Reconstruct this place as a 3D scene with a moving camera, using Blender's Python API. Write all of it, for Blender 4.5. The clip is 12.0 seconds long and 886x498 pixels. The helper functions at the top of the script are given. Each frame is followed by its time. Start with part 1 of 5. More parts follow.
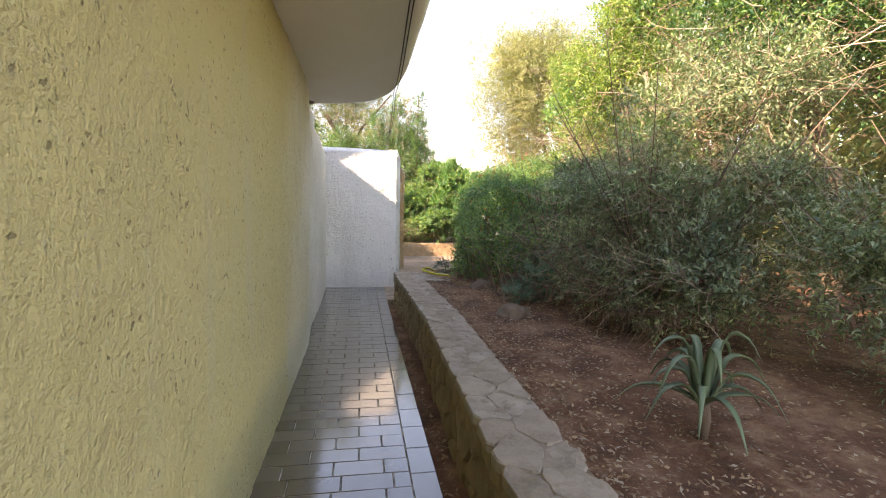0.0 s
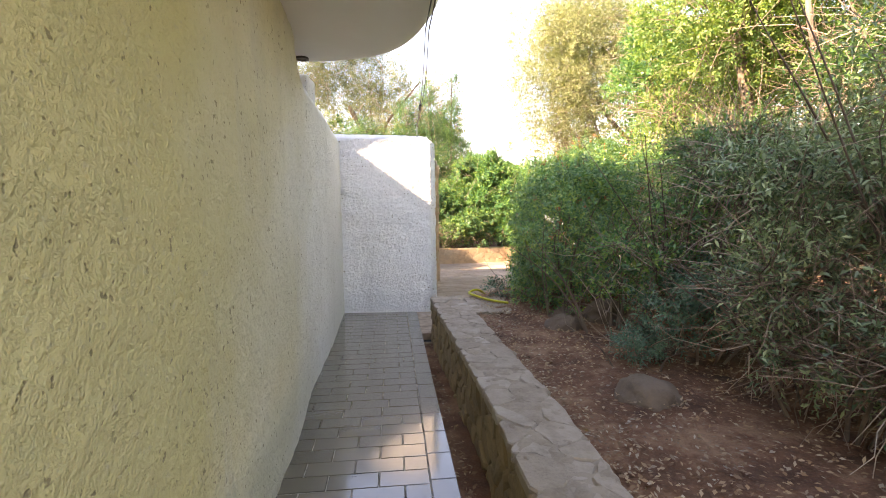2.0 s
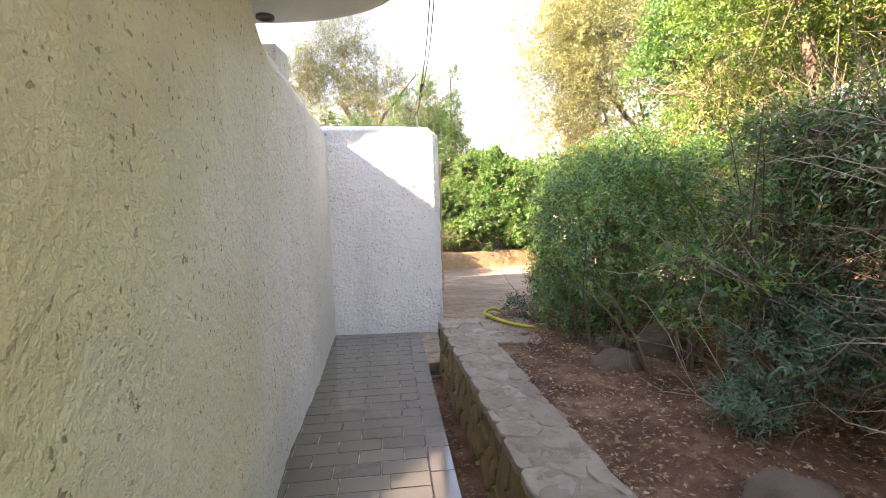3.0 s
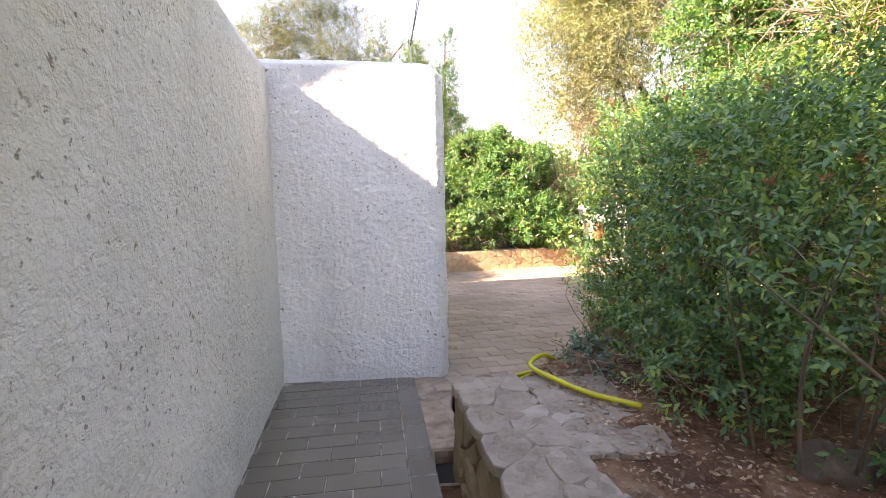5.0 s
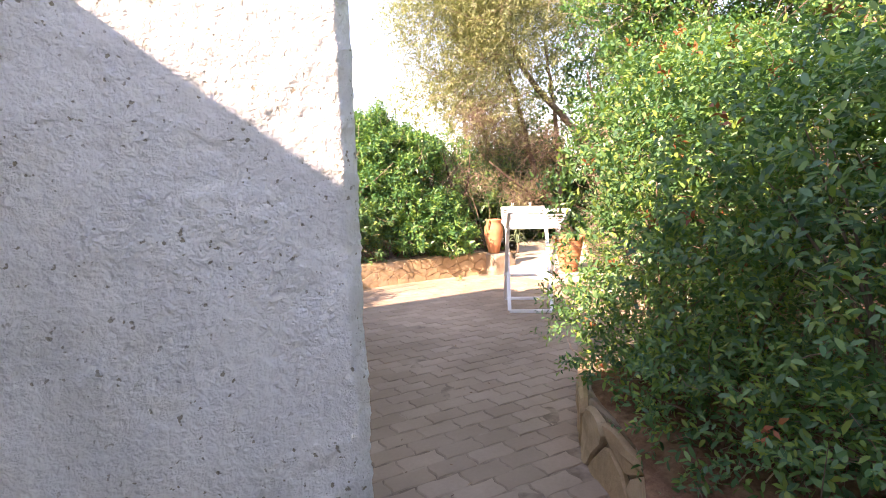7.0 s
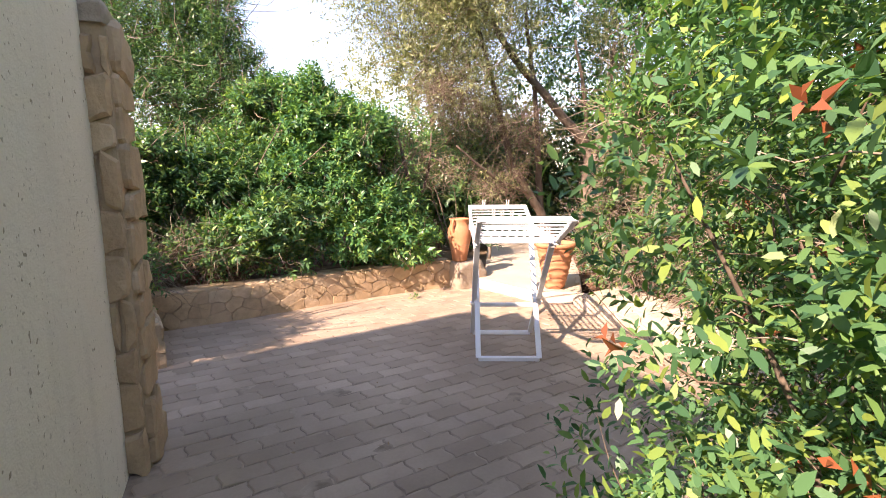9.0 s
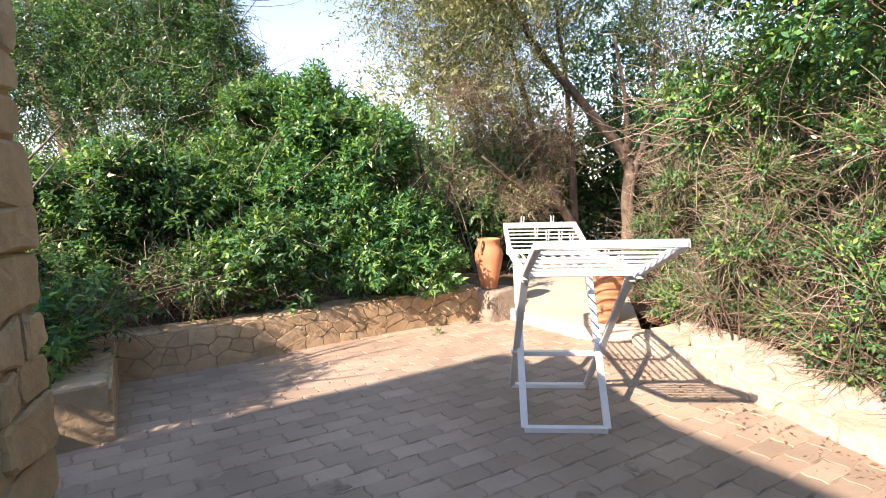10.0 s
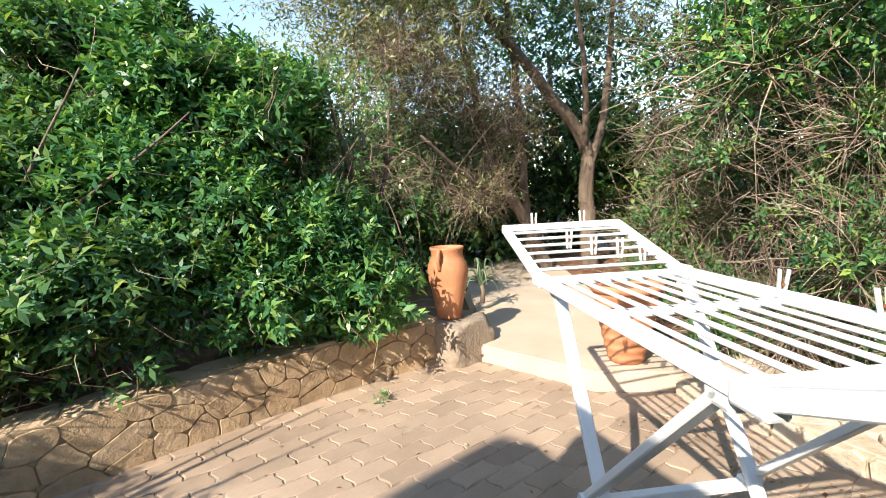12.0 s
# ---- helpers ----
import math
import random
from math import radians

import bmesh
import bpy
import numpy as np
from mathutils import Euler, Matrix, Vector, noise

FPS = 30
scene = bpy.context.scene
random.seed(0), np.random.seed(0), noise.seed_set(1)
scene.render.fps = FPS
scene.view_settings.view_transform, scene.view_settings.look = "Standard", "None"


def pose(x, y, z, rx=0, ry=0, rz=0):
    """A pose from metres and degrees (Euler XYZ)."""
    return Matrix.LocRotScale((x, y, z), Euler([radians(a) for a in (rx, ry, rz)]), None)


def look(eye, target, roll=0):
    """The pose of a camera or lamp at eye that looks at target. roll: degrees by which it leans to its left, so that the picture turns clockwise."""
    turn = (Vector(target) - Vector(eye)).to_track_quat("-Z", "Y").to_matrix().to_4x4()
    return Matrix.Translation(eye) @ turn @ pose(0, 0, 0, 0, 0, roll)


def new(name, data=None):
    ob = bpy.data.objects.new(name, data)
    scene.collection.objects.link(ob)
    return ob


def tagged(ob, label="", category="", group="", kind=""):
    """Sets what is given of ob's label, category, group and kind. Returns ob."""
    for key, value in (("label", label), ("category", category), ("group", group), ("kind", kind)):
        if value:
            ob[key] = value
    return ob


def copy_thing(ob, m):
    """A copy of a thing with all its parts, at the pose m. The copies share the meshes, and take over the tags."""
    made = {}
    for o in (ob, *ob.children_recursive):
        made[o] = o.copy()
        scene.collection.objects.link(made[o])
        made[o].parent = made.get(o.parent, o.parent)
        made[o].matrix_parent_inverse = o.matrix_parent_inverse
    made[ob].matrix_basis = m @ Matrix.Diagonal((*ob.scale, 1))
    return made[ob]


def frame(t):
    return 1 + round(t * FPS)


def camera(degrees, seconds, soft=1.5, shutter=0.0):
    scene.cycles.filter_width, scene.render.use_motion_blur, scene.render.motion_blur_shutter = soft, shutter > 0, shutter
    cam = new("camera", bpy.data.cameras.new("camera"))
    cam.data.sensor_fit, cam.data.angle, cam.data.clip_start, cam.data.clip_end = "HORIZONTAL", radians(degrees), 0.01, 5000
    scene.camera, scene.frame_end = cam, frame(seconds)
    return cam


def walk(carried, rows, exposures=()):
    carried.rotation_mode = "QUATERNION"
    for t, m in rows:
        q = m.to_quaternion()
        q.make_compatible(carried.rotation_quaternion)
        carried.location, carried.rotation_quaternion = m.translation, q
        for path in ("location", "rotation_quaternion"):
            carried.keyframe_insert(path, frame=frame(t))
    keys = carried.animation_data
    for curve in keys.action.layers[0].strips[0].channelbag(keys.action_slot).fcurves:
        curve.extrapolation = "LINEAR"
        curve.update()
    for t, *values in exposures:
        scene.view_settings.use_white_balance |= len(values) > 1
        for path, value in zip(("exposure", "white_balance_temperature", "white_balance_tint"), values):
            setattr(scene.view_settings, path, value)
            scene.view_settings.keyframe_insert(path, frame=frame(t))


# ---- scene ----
cam = camera(85.7, 12.0, soft=1.0)
PATH = [
    (0, (0.703, 1.121, 1.34), (0.874, 3.106, 1.164), 1.1),
    (0.5, (0.708, 1.601, 1.333), (0.852, 3.588, 1.155), 0.7),
    (1, (0.698, 2.016, 1.341), (0.759, 4.007, 1.156), 0.5),
    (1.5, (0.661, 2.485, 1.369), (0.703, 4.476, 1.185), 0.0),
    (2, (0.636, 2.928, 1.364), (0.673, 4.919, 1.181), -0.7),
    (2.5, (0.596, 3.35, 1.388), (0.632, 5.341, 1.199), -1.1),
    (3, (0.559, 3.824, 1.395), (0.605, 5.815, 1.209), -1.7),
    (3.2, (0.57, 4.018, 1.369), (0.614, 6.009, 1.187), -2.3),
    (4.8, (0.451, 5.445, 1.274), (0.545, 7.433, 1.076), -1.0),
    (5, (0.439, 5.63, 1.272), (0.552, 7.617, 1.07), -1.3),
    (5.5, (0.398, 6.048, 1.31), (0.587, 8.028, 1.098), -1.7),
    (6, (0.325, 6.515, 1.286), (0.719, 8.466, 1.094), -1.5),
    (6.5, (0.313, 6.963, 1.326), (0.855, 8.874, 1.095), -1.5),
    (7, (0.361, 7.396, 1.336), (1.037, 9.264, 1.102), -1.6),
    (8.8, (1.09, 8.755, 1.384), (1.891, 10.565, 1.093), -0.7),
    (9, (1.151, 8.896, 1.373), (1.941, 10.711, 1.087), -0.5),
    (9.5, (1.317, 9.313, 1.362), (2.05, 11.159, 1.13), -0.3),
    (10, (1.438, 9.736, 1.336), (2.156, 11.59, 1.124), -1.3),
    (10.5, (1.521, 10.15, 1.329), (2.239, 12.005, 1.115), -2.7),
    (11, (1.586, 10.602, 1.339), (2.401, 12.415, 1.12), -2.0),
    (11.5, (1.727, 10.973, 1.287), (2.648, 12.735, 1.073), -2.5),
    (12, (1.87, 11.358, 1.285), (2.912, 13.049, 1.056), -2.7),
]
EXPOSURES = [(0, 2.6, 9900, 28), (2.5, 2.95, 9800, 30), (5.5, 2.95, 9100, 34), (7, 2.55, 8800, 34), (8.8, 2.0, 8100, 30), (10, 1.75, 7400, 22), (12, 1.4, 7000, 10)]
walk(cam, [(t, look(eye, target, roll)) for t, eye, target, roll in PATH], EXPOSURES)

# ---- light ----
SUN_FROM = Vector((-1.28, -0.64, 1.0)).normalized()
world = bpy.data.worlds.new("sky")
scene.world = world
world.use_nodes = True
wn = world.node_tree.nodes
sky = wn.new("ShaderNodeTexSky")
sky.sky_type = "NISHITA"
sky.sun_disc = False
sky.sun_elevation = math.asin(SUN_FROM.z)
sky.sun_rotation = math.atan2(SUN_FROM.x, SUN_FROM.y)
sky.dust_density = 0.2
sky.ozone_density = 1.5
wn["Background"].inputs["Strength"].default_value = 0.15
world.node_tree.links.new(sky.outputs["Color"], wn["Background"].inputs["Color"])
sun = new("sun", bpy.data.lights.new("sun", "SUN"))
sun.data.energy = 3.6
sun.data.angle = radians(0.53)
sun.data.color = (1.0, 0.93, 0.82)
sun.matrix_world = look(SUN_FROM * 40, (0, 0, 0))


# ---- materials ----
class Mat:
    """A node material with short calls for the usual nodes."""

    def __init__(self, name, rough=0.8, metal=0.0):
        self.m = bpy.data.materials.new(name)
        self.m.use_nodes = True
        self.t = self.m.node_tree
        self.b = self.t.nodes["Principled BSDF"]
        self.b.inputs["Roughness"].default_value = rough
        self.b.inputs["Metallic"].default_value = metal
        self.pos = self.t.nodes.new("ShaderNodeNewGeometry")
        self.obj = self.t.nodes.new("ShaderNodeObjectInfo")

    def link(self, a, b):
        self.t.links.new(a, b)

    def noise(self, scale, detail=4.0, rough=0.55, stretch=None):
        n = self.t.nodes.new("ShaderNodeTexNoise")
        n.inputs["Scale"].default_value = scale
        n.inputs["Detail"].default_value = detail
        n.inputs["Roughness"].default_value = rough
        src = self.pos.outputs["Position"]
        if stretch:
            mp = self.t.nodes.new("ShaderNodeMapping")
            mp.inputs["Scale"].default_value = stretch
            self.link(src, mp.inputs["Vector"])
            src = mp.outputs["Vector"]
        self.link(src, n.inputs["Vector"])
        return n.outputs["Fac"]

    def voronoi(self, scale, out="Distance"):
        n = self.t.nodes.new("ShaderNodeTexVoronoi")
        n.inputs["Scale"].default_value = scale
        self.link(self.pos.outputs["Position"], n.inputs["Vector"])
        return n.outputs[out]

    def ramp(self, fac, *stops):
        r = self.t.nodes.new("ShaderNodeValToRGB")
        e = r.color_ramp.elements
        while len(e) < len(stops):
            e.new(0.5)
        for el, (p, c) in zip(e, stops):
            el.position = p
            el.color = (*c, 1) if len(c) == 3 else c
        self.link(fac, r.inputs["Fac"])
        return r.outputs["Color"]

    def mix(self, fac, a, b, mode="MIX"):
        n = self.t.nodes.new("ShaderNodeMix")
        n.data_type = "RGBA"
        n.blend_type = mode
        for sock, v in ((n.inputs["Factor"], fac), (n.inputs[6], a), (n.inputs[7], b)):
            if isinstance(v, bpy.types.NodeSocket):
                self.link(v, sock)
            elif isinstance(v, (int, float)):
                sock.default_value = v
            else:
                sock.default_value = (*v, 1)
        return n.outputs[2]

    def math(self, op, a, b=0.5):
        n = self.t.nodes.new("ShaderNodeMath")
        n.operation = op
        for sock, v in ((n.inputs[0], a), (n.inputs[1], b)):
            if isinstance(v, bpy.types.NodeSocket):
                self.link(v, sock)
            else:
                sock.default_value = v
        return n.outputs[0]

    def color(self, c):
        if isinstance(c, bpy.types.NodeSocket):
            self.link(c, self.b.inputs["Base Color"])
        else:
            self.b.inputs["Base Color"].default_value = (*c, 1)
        return self

    def roughness(self, r):
        self.link(r, self.b.inputs["Roughness"])
        return self

    def bump(self, *layers):
        last = None
        for height, dist, strength in layers:
            n = self.t.nodes.new("ShaderNodeBump")
            n.inputs["Distance"].default_value = dist
            n.inputs["Strength"].default_value = strength
            self.link(height, n.inputs["Height"])
            if last:
                self.link(last, n.inputs["Normal"])
            last = n.outputs["Normal"]
        self.link(last, self.b.inputs["Normal"])
        return self


def plaster(name, light, dark, yellow=None, coarse=1.0):
    m = Mat(name, 0.9)
    big = m.noise(0.7, 5)
    grain = m.noise(34, 5, 0.65)
    c = m.ramp(big, (0.3, dark), (0.65, light))
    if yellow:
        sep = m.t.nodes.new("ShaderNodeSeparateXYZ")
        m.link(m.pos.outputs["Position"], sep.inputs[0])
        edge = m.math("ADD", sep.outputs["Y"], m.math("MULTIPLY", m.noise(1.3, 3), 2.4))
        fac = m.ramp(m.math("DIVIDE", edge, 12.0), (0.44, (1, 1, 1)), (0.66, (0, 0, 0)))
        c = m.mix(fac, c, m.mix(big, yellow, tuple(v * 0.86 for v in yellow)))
    lumps = m.mix(1.0, m.ramp(m.noise(30, 5, 0.62), (0.38, (0, 0, 0)), (0.64, (1, 1, 1))), m.ramp(m.noise(5, 3), (0.3, (0.55, 0.55, 0.55)), (0.6, (1, 1, 1))), "MULTIPLY")
    pits = m.ramp(m.noise(40, 2, 0.5), (0.645, (0, 0, 0)), (0.7, (1, 1, 1)))
    few = m.ramp(m.noise(4, 3), (0.38, (0, 0, 0)), (0.52, (1, 1, 1)))
    spots = m.mix(1.0, pits, few, "MULTIPLY")
    c = m.mix(m.math("MULTIPLY", spots, 0.8), c, (0.22, 0.18, 0.1))
    c = m.mix(m.math("MULTIPLY", m.ramp(grain, (0.28, (1, 1, 1)), (0.42, (0, 0, 0))), 0.3), c, tuple(v * 0.55 for v in dark))
    streak = m.ramp(m.noise(3.5, 5, 0.6, (1, 1, 0.12)), (0.55, (0, 0, 0)), (0.75, (1, 1, 1)))
    c = m.mix(m.math("MULTIPLY", streak, 0.35), c, tuple(v * 0.72 for v in dark))
    m.color(c)
    hollow = m.math("SUBTRACT", lumps, spots)
    m.bump((m.noise(8, 5), 0.04, 0.5 * coarse), (hollow, 0.017, 0.85 * coarse), (m.noise(120, 3), 0.003, 0.5))
    return m.m


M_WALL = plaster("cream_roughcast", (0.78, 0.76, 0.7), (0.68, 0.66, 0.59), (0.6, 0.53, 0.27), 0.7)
M_WHITE = plaster("white_roughcast", (0.84, 0.84, 0.83), (0.76, 0.76, 0.75), None, 0.8)
M_SIDE = plaster("smooth_cream_plaster", (0.8, 0.76, 0.64), (0.73, 0.68, 0.55), None, 0.2)

m = Mat("painted_soffit", 0.7)
m.color(m.ramp(m.noise(1.1, 5), (0.3, (0.8, 0.77, 0.7)), (0.7, (0.86, 0.84, 0.79)))).bump((m.noise(14, 4), 0.004, 0.3))
M_SOFFIT = m.m

m = Mat("glazed_clinker_tile", 0.2)
m.b.inputs["Specular IOR Level"].default_value = 1.0
m.b.inputs["Coat Weight"].default_value = 0.7
m.b.inputs["Coat Roughness"].default_value = 0.08
tone = m.ramp(m.obj.outputs["Random"], (0.0, (0.085, 0.068, 0.048)), (0.5, (0.115, 0.095, 0.07)), (1.0, (0.15, 0.125, 0.094)))
m.color(m.mix(m.math("MULTIPLY", m.noise(6, 5), 0.5), tone, (0.125, 0.103, 0.077)))
m.roughness(m.ramp(m.noise(4, 5), (0.3, (0.07, 0.07, 0.07)), (0.7, (0.2, 0.2, 0.2))))
m.bump((m.noise(30, 3), 0.0015, 0.25), (m.noise(3, 2), 0.004, 0.2))
M_TILE = m.m

m = Mat("tile_grout", 0.9)
m.color(m.ramp(m.noise(12, 4), (0.42, (0.13, 0.11, 0.085)), (0.62, (0.42, 0.38, 0.31)))).bump((m.noise(90, 3), 0.002, 0.5))
M_GROUT = m.m


def paving(name, a, b, c):
    m = Mat(name, 0.85)
    tone = m.ramp(m.obj.outputs["Random"], (0.0, a), (0.5, b), (1.0, c))
    isl = m.ramp(m.pos.outputs["Random Per Island"], (0.0, (0.82, 0.8, 0.78)), (1.0, (1.12, 1.1, 1.08)))
    col = m.mix(1.0, tone, isl, "MULTIPLY")
    stain = m.ramp(m.noise(1.2, 6), (0.35, (0.75, 0.72, 0.68)), (0.7, (1.1, 1.08, 1.04)))
    m.color(m.mix(1.0, m.mix(m.math("MULTIPLY", m.noise(55, 4), 0.35), col, (0.2, 0.16, 0.12)), stain, "MULTIPLY"))
    m.bump((m.noise(11, 4), 0.006, 0.4), (m.noise(130, 3), 0.0022, 0.6))
    return m.m


M_PAVER = paving("worn_concrete_paver", (0.4, 0.305, 0.24), (0.46, 0.355, 0.28), (0.51, 0.4, 0.325))

m = Mat("sandy_joint_fill", 0.95)
m.color(m.ramp(m.noise(9, 5), (0.35, (0.2, 0.145, 0.105)), (0.65, (0.42, 0.32, 0.24)))).bump((m.noise(140, 3), 0.003, 0.7))
M_JOINT = m.m


def rock(name, tones, blotch=(0.2, 0.15, 0.09)):
    m = Mat(name, 0.9)
    r = m.math("FRACT", m.math("ADD", m.obj.outputs["Random"], m.pos.outputs["Random Per Island"]), 0)
    n = len(tones)
    tone = m.ramp(r, *[(i / max(1, n - 1), c) for i, c in enumerate(tones)])
    c = m.mix(m.ramp(m.noise(7, 6, 0.65), (0.42, (0, 0, 0)), (0.68, (0.75, 0.75, 0.75))), tone, blotch)
    c = m.mix(m.math("MULTIPLY", m.noise(60, 4), 0.4), c, tuple(v * 1.25 for v in tones[-1]))
    m.color(c)
    m.bump((m.noise(10, 6, 0.6), 0.035, 0.5), (m.noise(48, 5, 0.65), 0.01, 0.6))
    return m.m


M_GOLD = rock("golden_granite", [(0.42, 0.28, 0.16), (0.5, 0.35, 0.21), (0.37, 0.24, 0.14), (0.53, 0.4, 0.27)], (0.24, 0.17, 0.1))
M_DARKSTONE = rock("weathered_wall_stone", [(0.24, 0.165, 0.085), (0.3, 0.21, 0.115), (0.2, 0.14, 0.08), (0.34, 0.25, 0.15)], (0.1, 0.075, 0.045))
# capping stone: dark blotches paint in the shade of crevices
M_CAP = rock("grey_capping_stone", [(0.31, 0.245, 0.185), (0.36, 0.29, 0.225), (0.27, 0.205, 0.15), (0.4, 0.335, 0.27)], (0.15, 0.112, 0.078))
M_BOULDER = rock("sunk_brown_boulder", [(0.12, 0.082, 0.056), (0.16, 0.115, 0.082)], (0.07, 0.046, 0.03))
M_PALE = rock("pale_flagstone", [(0.5, 0.43, 0.34), (0.56, 0.5, 0.42), (0.46, 0.37, 0.28)], (0.36, 0.27, 0.18))
m = Mat("lime_mortar", 0.95)
m.color(m.ramp(m.noise(10, 5), (0.3, (0.17, 0.12, 0.075)), (0.7, (0.3, 0.22, 0.145)))).bump((m.noise(60, 4), 0.008, 0.7))
M_MORTAR = m.m

# same painted crevice shade in the capping mortar's blotches
M_CAPBED = rock("grey_capping_mortar", [(0.25, 0.195, 0.145), (0.33, 0.265, 0.2)], (0.12, 0.088, 0.06))
M_PALEBED = rock("pale_bedding_mortar", [(0.42, 0.34, 0.25), (0.5, 0.41, 0.31)], (0.33, 0.25, 0.17))
M_GOLDBED = rock("golden_wall_mortar", [(0.36, 0.26, 0.165), (0.42, 0.31, 0.2)], (0.25, 0.175, 0.11))

m = Mat("red_brown_soil", 0.97)
c = m.ramp(m.noise(3.2, 8, 0.72), (0.32, (0.06, 0.026, 0.014)), (0.5, (0.16, 0.07, 0.036)), (0.7, (0.36, 0.21, 0.125)))
m.color(m.mix(m.math("MULTIPLY", m.ramp(m.voronoi(60), (0.1, (1, 1, 1)), (0.4, (0, 0, 0))), 0.35), c, (0.25, 0.16, 0.1)))
m.bump((m.noise(18, 6), 0.03, 0.6), (m.noise(110, 4), 0.008, 0.8))
M_SOIL = m.m

m = Mat("dry_ground", 0.95)
m.color(m.ramp(m.noise(0.9, 7, 0.6), (0.3, (0.1, 0.062, 0.038)), (0.7, (0.21, 0.15, 0.095)))).bump((m.noise(14, 6), 0.03, 0.6))
M_GROUND = m.m


def foliage(name, tones, gloss=0.45, glow=0.2):
    """Leaves: each leaf takes its own tone, and lets some light through."""
    m = Mat(name, gloss)
    n = len(tones)
    tones = [tuple(v * 0.88 for v in c) for c in tones]
    tone = m.ramp(m.pos.outputs["Random Per Island"], *[(i / max(1, n - 1), c) for i, c in enumerate(tones)])
    patch = m.ramp(m.noise(2.2, 3), (0.3, (0.72, 0.76, 0.8)), (0.7, (1.22, 1.18, 1.0)))
    c = m.mix(1.0, tone, patch, "MULTIPLY")
    m.color(c)
    tr = m.t.nodes.new("ShaderNodeBsdfTranslucent")
    m.link(m.mix(1.0, c, (1.2, 1.4, 0.7), "MULTIPLY"), tr.inputs["Color"])
    mx = m.t.nodes.new("ShaderNodeMixShader")
    mx.inputs[0].default_value = glow
    m.link(m.b.outputs[0], mx.inputs[1])
    m.link(tr.outputs[0], mx.inputs[2])
    m.link(mx.outputs[0], m.t.nodes["Material Output"].inputs["Surface"])
    return m.m


L_LENTISK = foliage("lentisk_leaf", [(0.05, 0.15, 0.08), (0.085, 0.22, 0.1), (0.12, 0.27, 0.12), (0.17, 0.33, 0.11), (0.32, 0.43, 0.1)], 0.4, 0.3)
L_DARK = foliage("dark_shrub_leaf", [(0.035, 0.11, 0.06), (0.07, 0.18, 0.08), (0.12, 0.26, 0.095), (0.24, 0.38, 0.12)], 0.36, 0.25)
L_LIME = foliage("bright_shrub_leaf", [(0.04, 0.15, 0.08), (0.08, 0.24, 0.1), (0.15, 0.34, 0.11), (0.32, 0.48, 0.13)], 0.34, 0.28)
# green leaves with the sunlight mixed into brighter, yellower tones
L_SUNLIT = foliage("sunlit_yellow_green_leaf", [(0.08, 0.18, 0.06), (0.16, 0.28, 0.09), (0.26, 0.37, 0.12), (0.42, 0.48, 0.17)], 0.42, 0.35)
L_OLIVE = foliage("grey_olive_leaf", [(0.17, 0.19, 0.09), (0.26, 0.28, 0.14), (0.36, 0.38, 0.2), (0.48, 0.48, 0.26)], 0.45, 0.3)
L_GREY = foliage("grey_green_leaf", [(0.09, 0.16, 0.095), (0.16, 0.24, 0.15), (0.26, 0.34, 0.21), (0.42, 0.5, 0.32)], 0.42, 0.28)
L_BLUE = foliage("blue_green_leaf", [(0.07, 0.17, 0.13), (0.1, 0.22, 0.17), (0.16, 0.28, 0.2)], 0.45)
L_PINE = foliage("pine_needle", [(0.07, 0.1, 0.05), (0.13, 0.16, 0.075), (0.24, 0.26, 0.12)], 0.5, 0.25)
L_RED = foliage("red_old_leaf", [(0.4, 0.11, 0.05), (0.5, 0.17, 0.08), (0.36, 0.09, 0.05)], 0.5)
L_DRY = foliage("dry_leaf", [(0.22, 0.12, 0.07), (0.34, 0.2, 0.12), (0.46, 0.32, 0.22), (0.16, 0.08, 0.05), (0.55, 0.45, 0.36)], 0.8, 0.1)
L_ALOE = foliage("aloe_leaf", [(0.16, 0.24, 0.15), (0.22, 0.3, 0.18)], 0.4, 0.1)

m = Mat("grey_bark", 0.95)
m.color(m.ramp(m.noise(9, 6, 0.6, (1, 1, 0.25)), (0.3, (0.085, 0.06, 0.045)), (0.7, (0.24, 0.18, 0.135)))).bump((m.noise(22, 6, 0.6, (1, 1, 0.2)), 0.02, 0.8))
M_BARK = m.m
m = Mat("dry_twig", 0.9)
m.color(m.ramp(m.pos.outputs["Random Per Island"], (0.0, (0.11, 0.072, 0.05)), (0.5, (0.24, 0.17, 0.125)), (1.0, (0.46, 0.37, 0.29))))
M_TWIG = m.m


def plain(name, c, rough=0.5, metal=0.0, vary=0.12, bump=0.0006):
    m = Mat(name, rough, metal)
    m.color(m.mix(m.ramp(m.noise(7, 5), (0.3, (0, 0, 0)), (0.7, (1, 1, 1))), c, tuple(v * (1 - vary) for v in c)))
    m.bump((m.noise(60, 4), bump, 0.5))
    return m.m


M_RACK = plain("white_plastic", (0.8, 0.81, 0.83), 0.4)
M_PEG = plain("white_peg_plastic", (0.78, 0.78, 0.76), 0.45)
M_HOSE = plain("yellow_hose_rubber", (0.5, 0.46, 0.02), 0.35)
M_STRIPE = plain("dark_hose_stripe", (0.05, 0.05, 0.02), 0.4)
M_BRASS = plain("copper_fitting", (0.42, 0.16, 0.07), 0.4, 0.6)
M_CABLE = plain("black_cable_sheath", (0.03, 0.03, 0.03), 0.6)
# near-black colour that stands for the darkness inside the drain
M_HOLE = plain("dark_drain_shade", (0.03, 0.024, 0.02), 0.95)
m = Mat("terracotta", 0.75)
m.color(m.ramp(m.noise(5, 6, 0.6), (0.3, (0.42, 0.16, 0.075)), (0.7, (0.6, 0.27, 0.14)))).bump((m.noise(40, 4), 0.002, 0.5))
M_TERRA = m.m
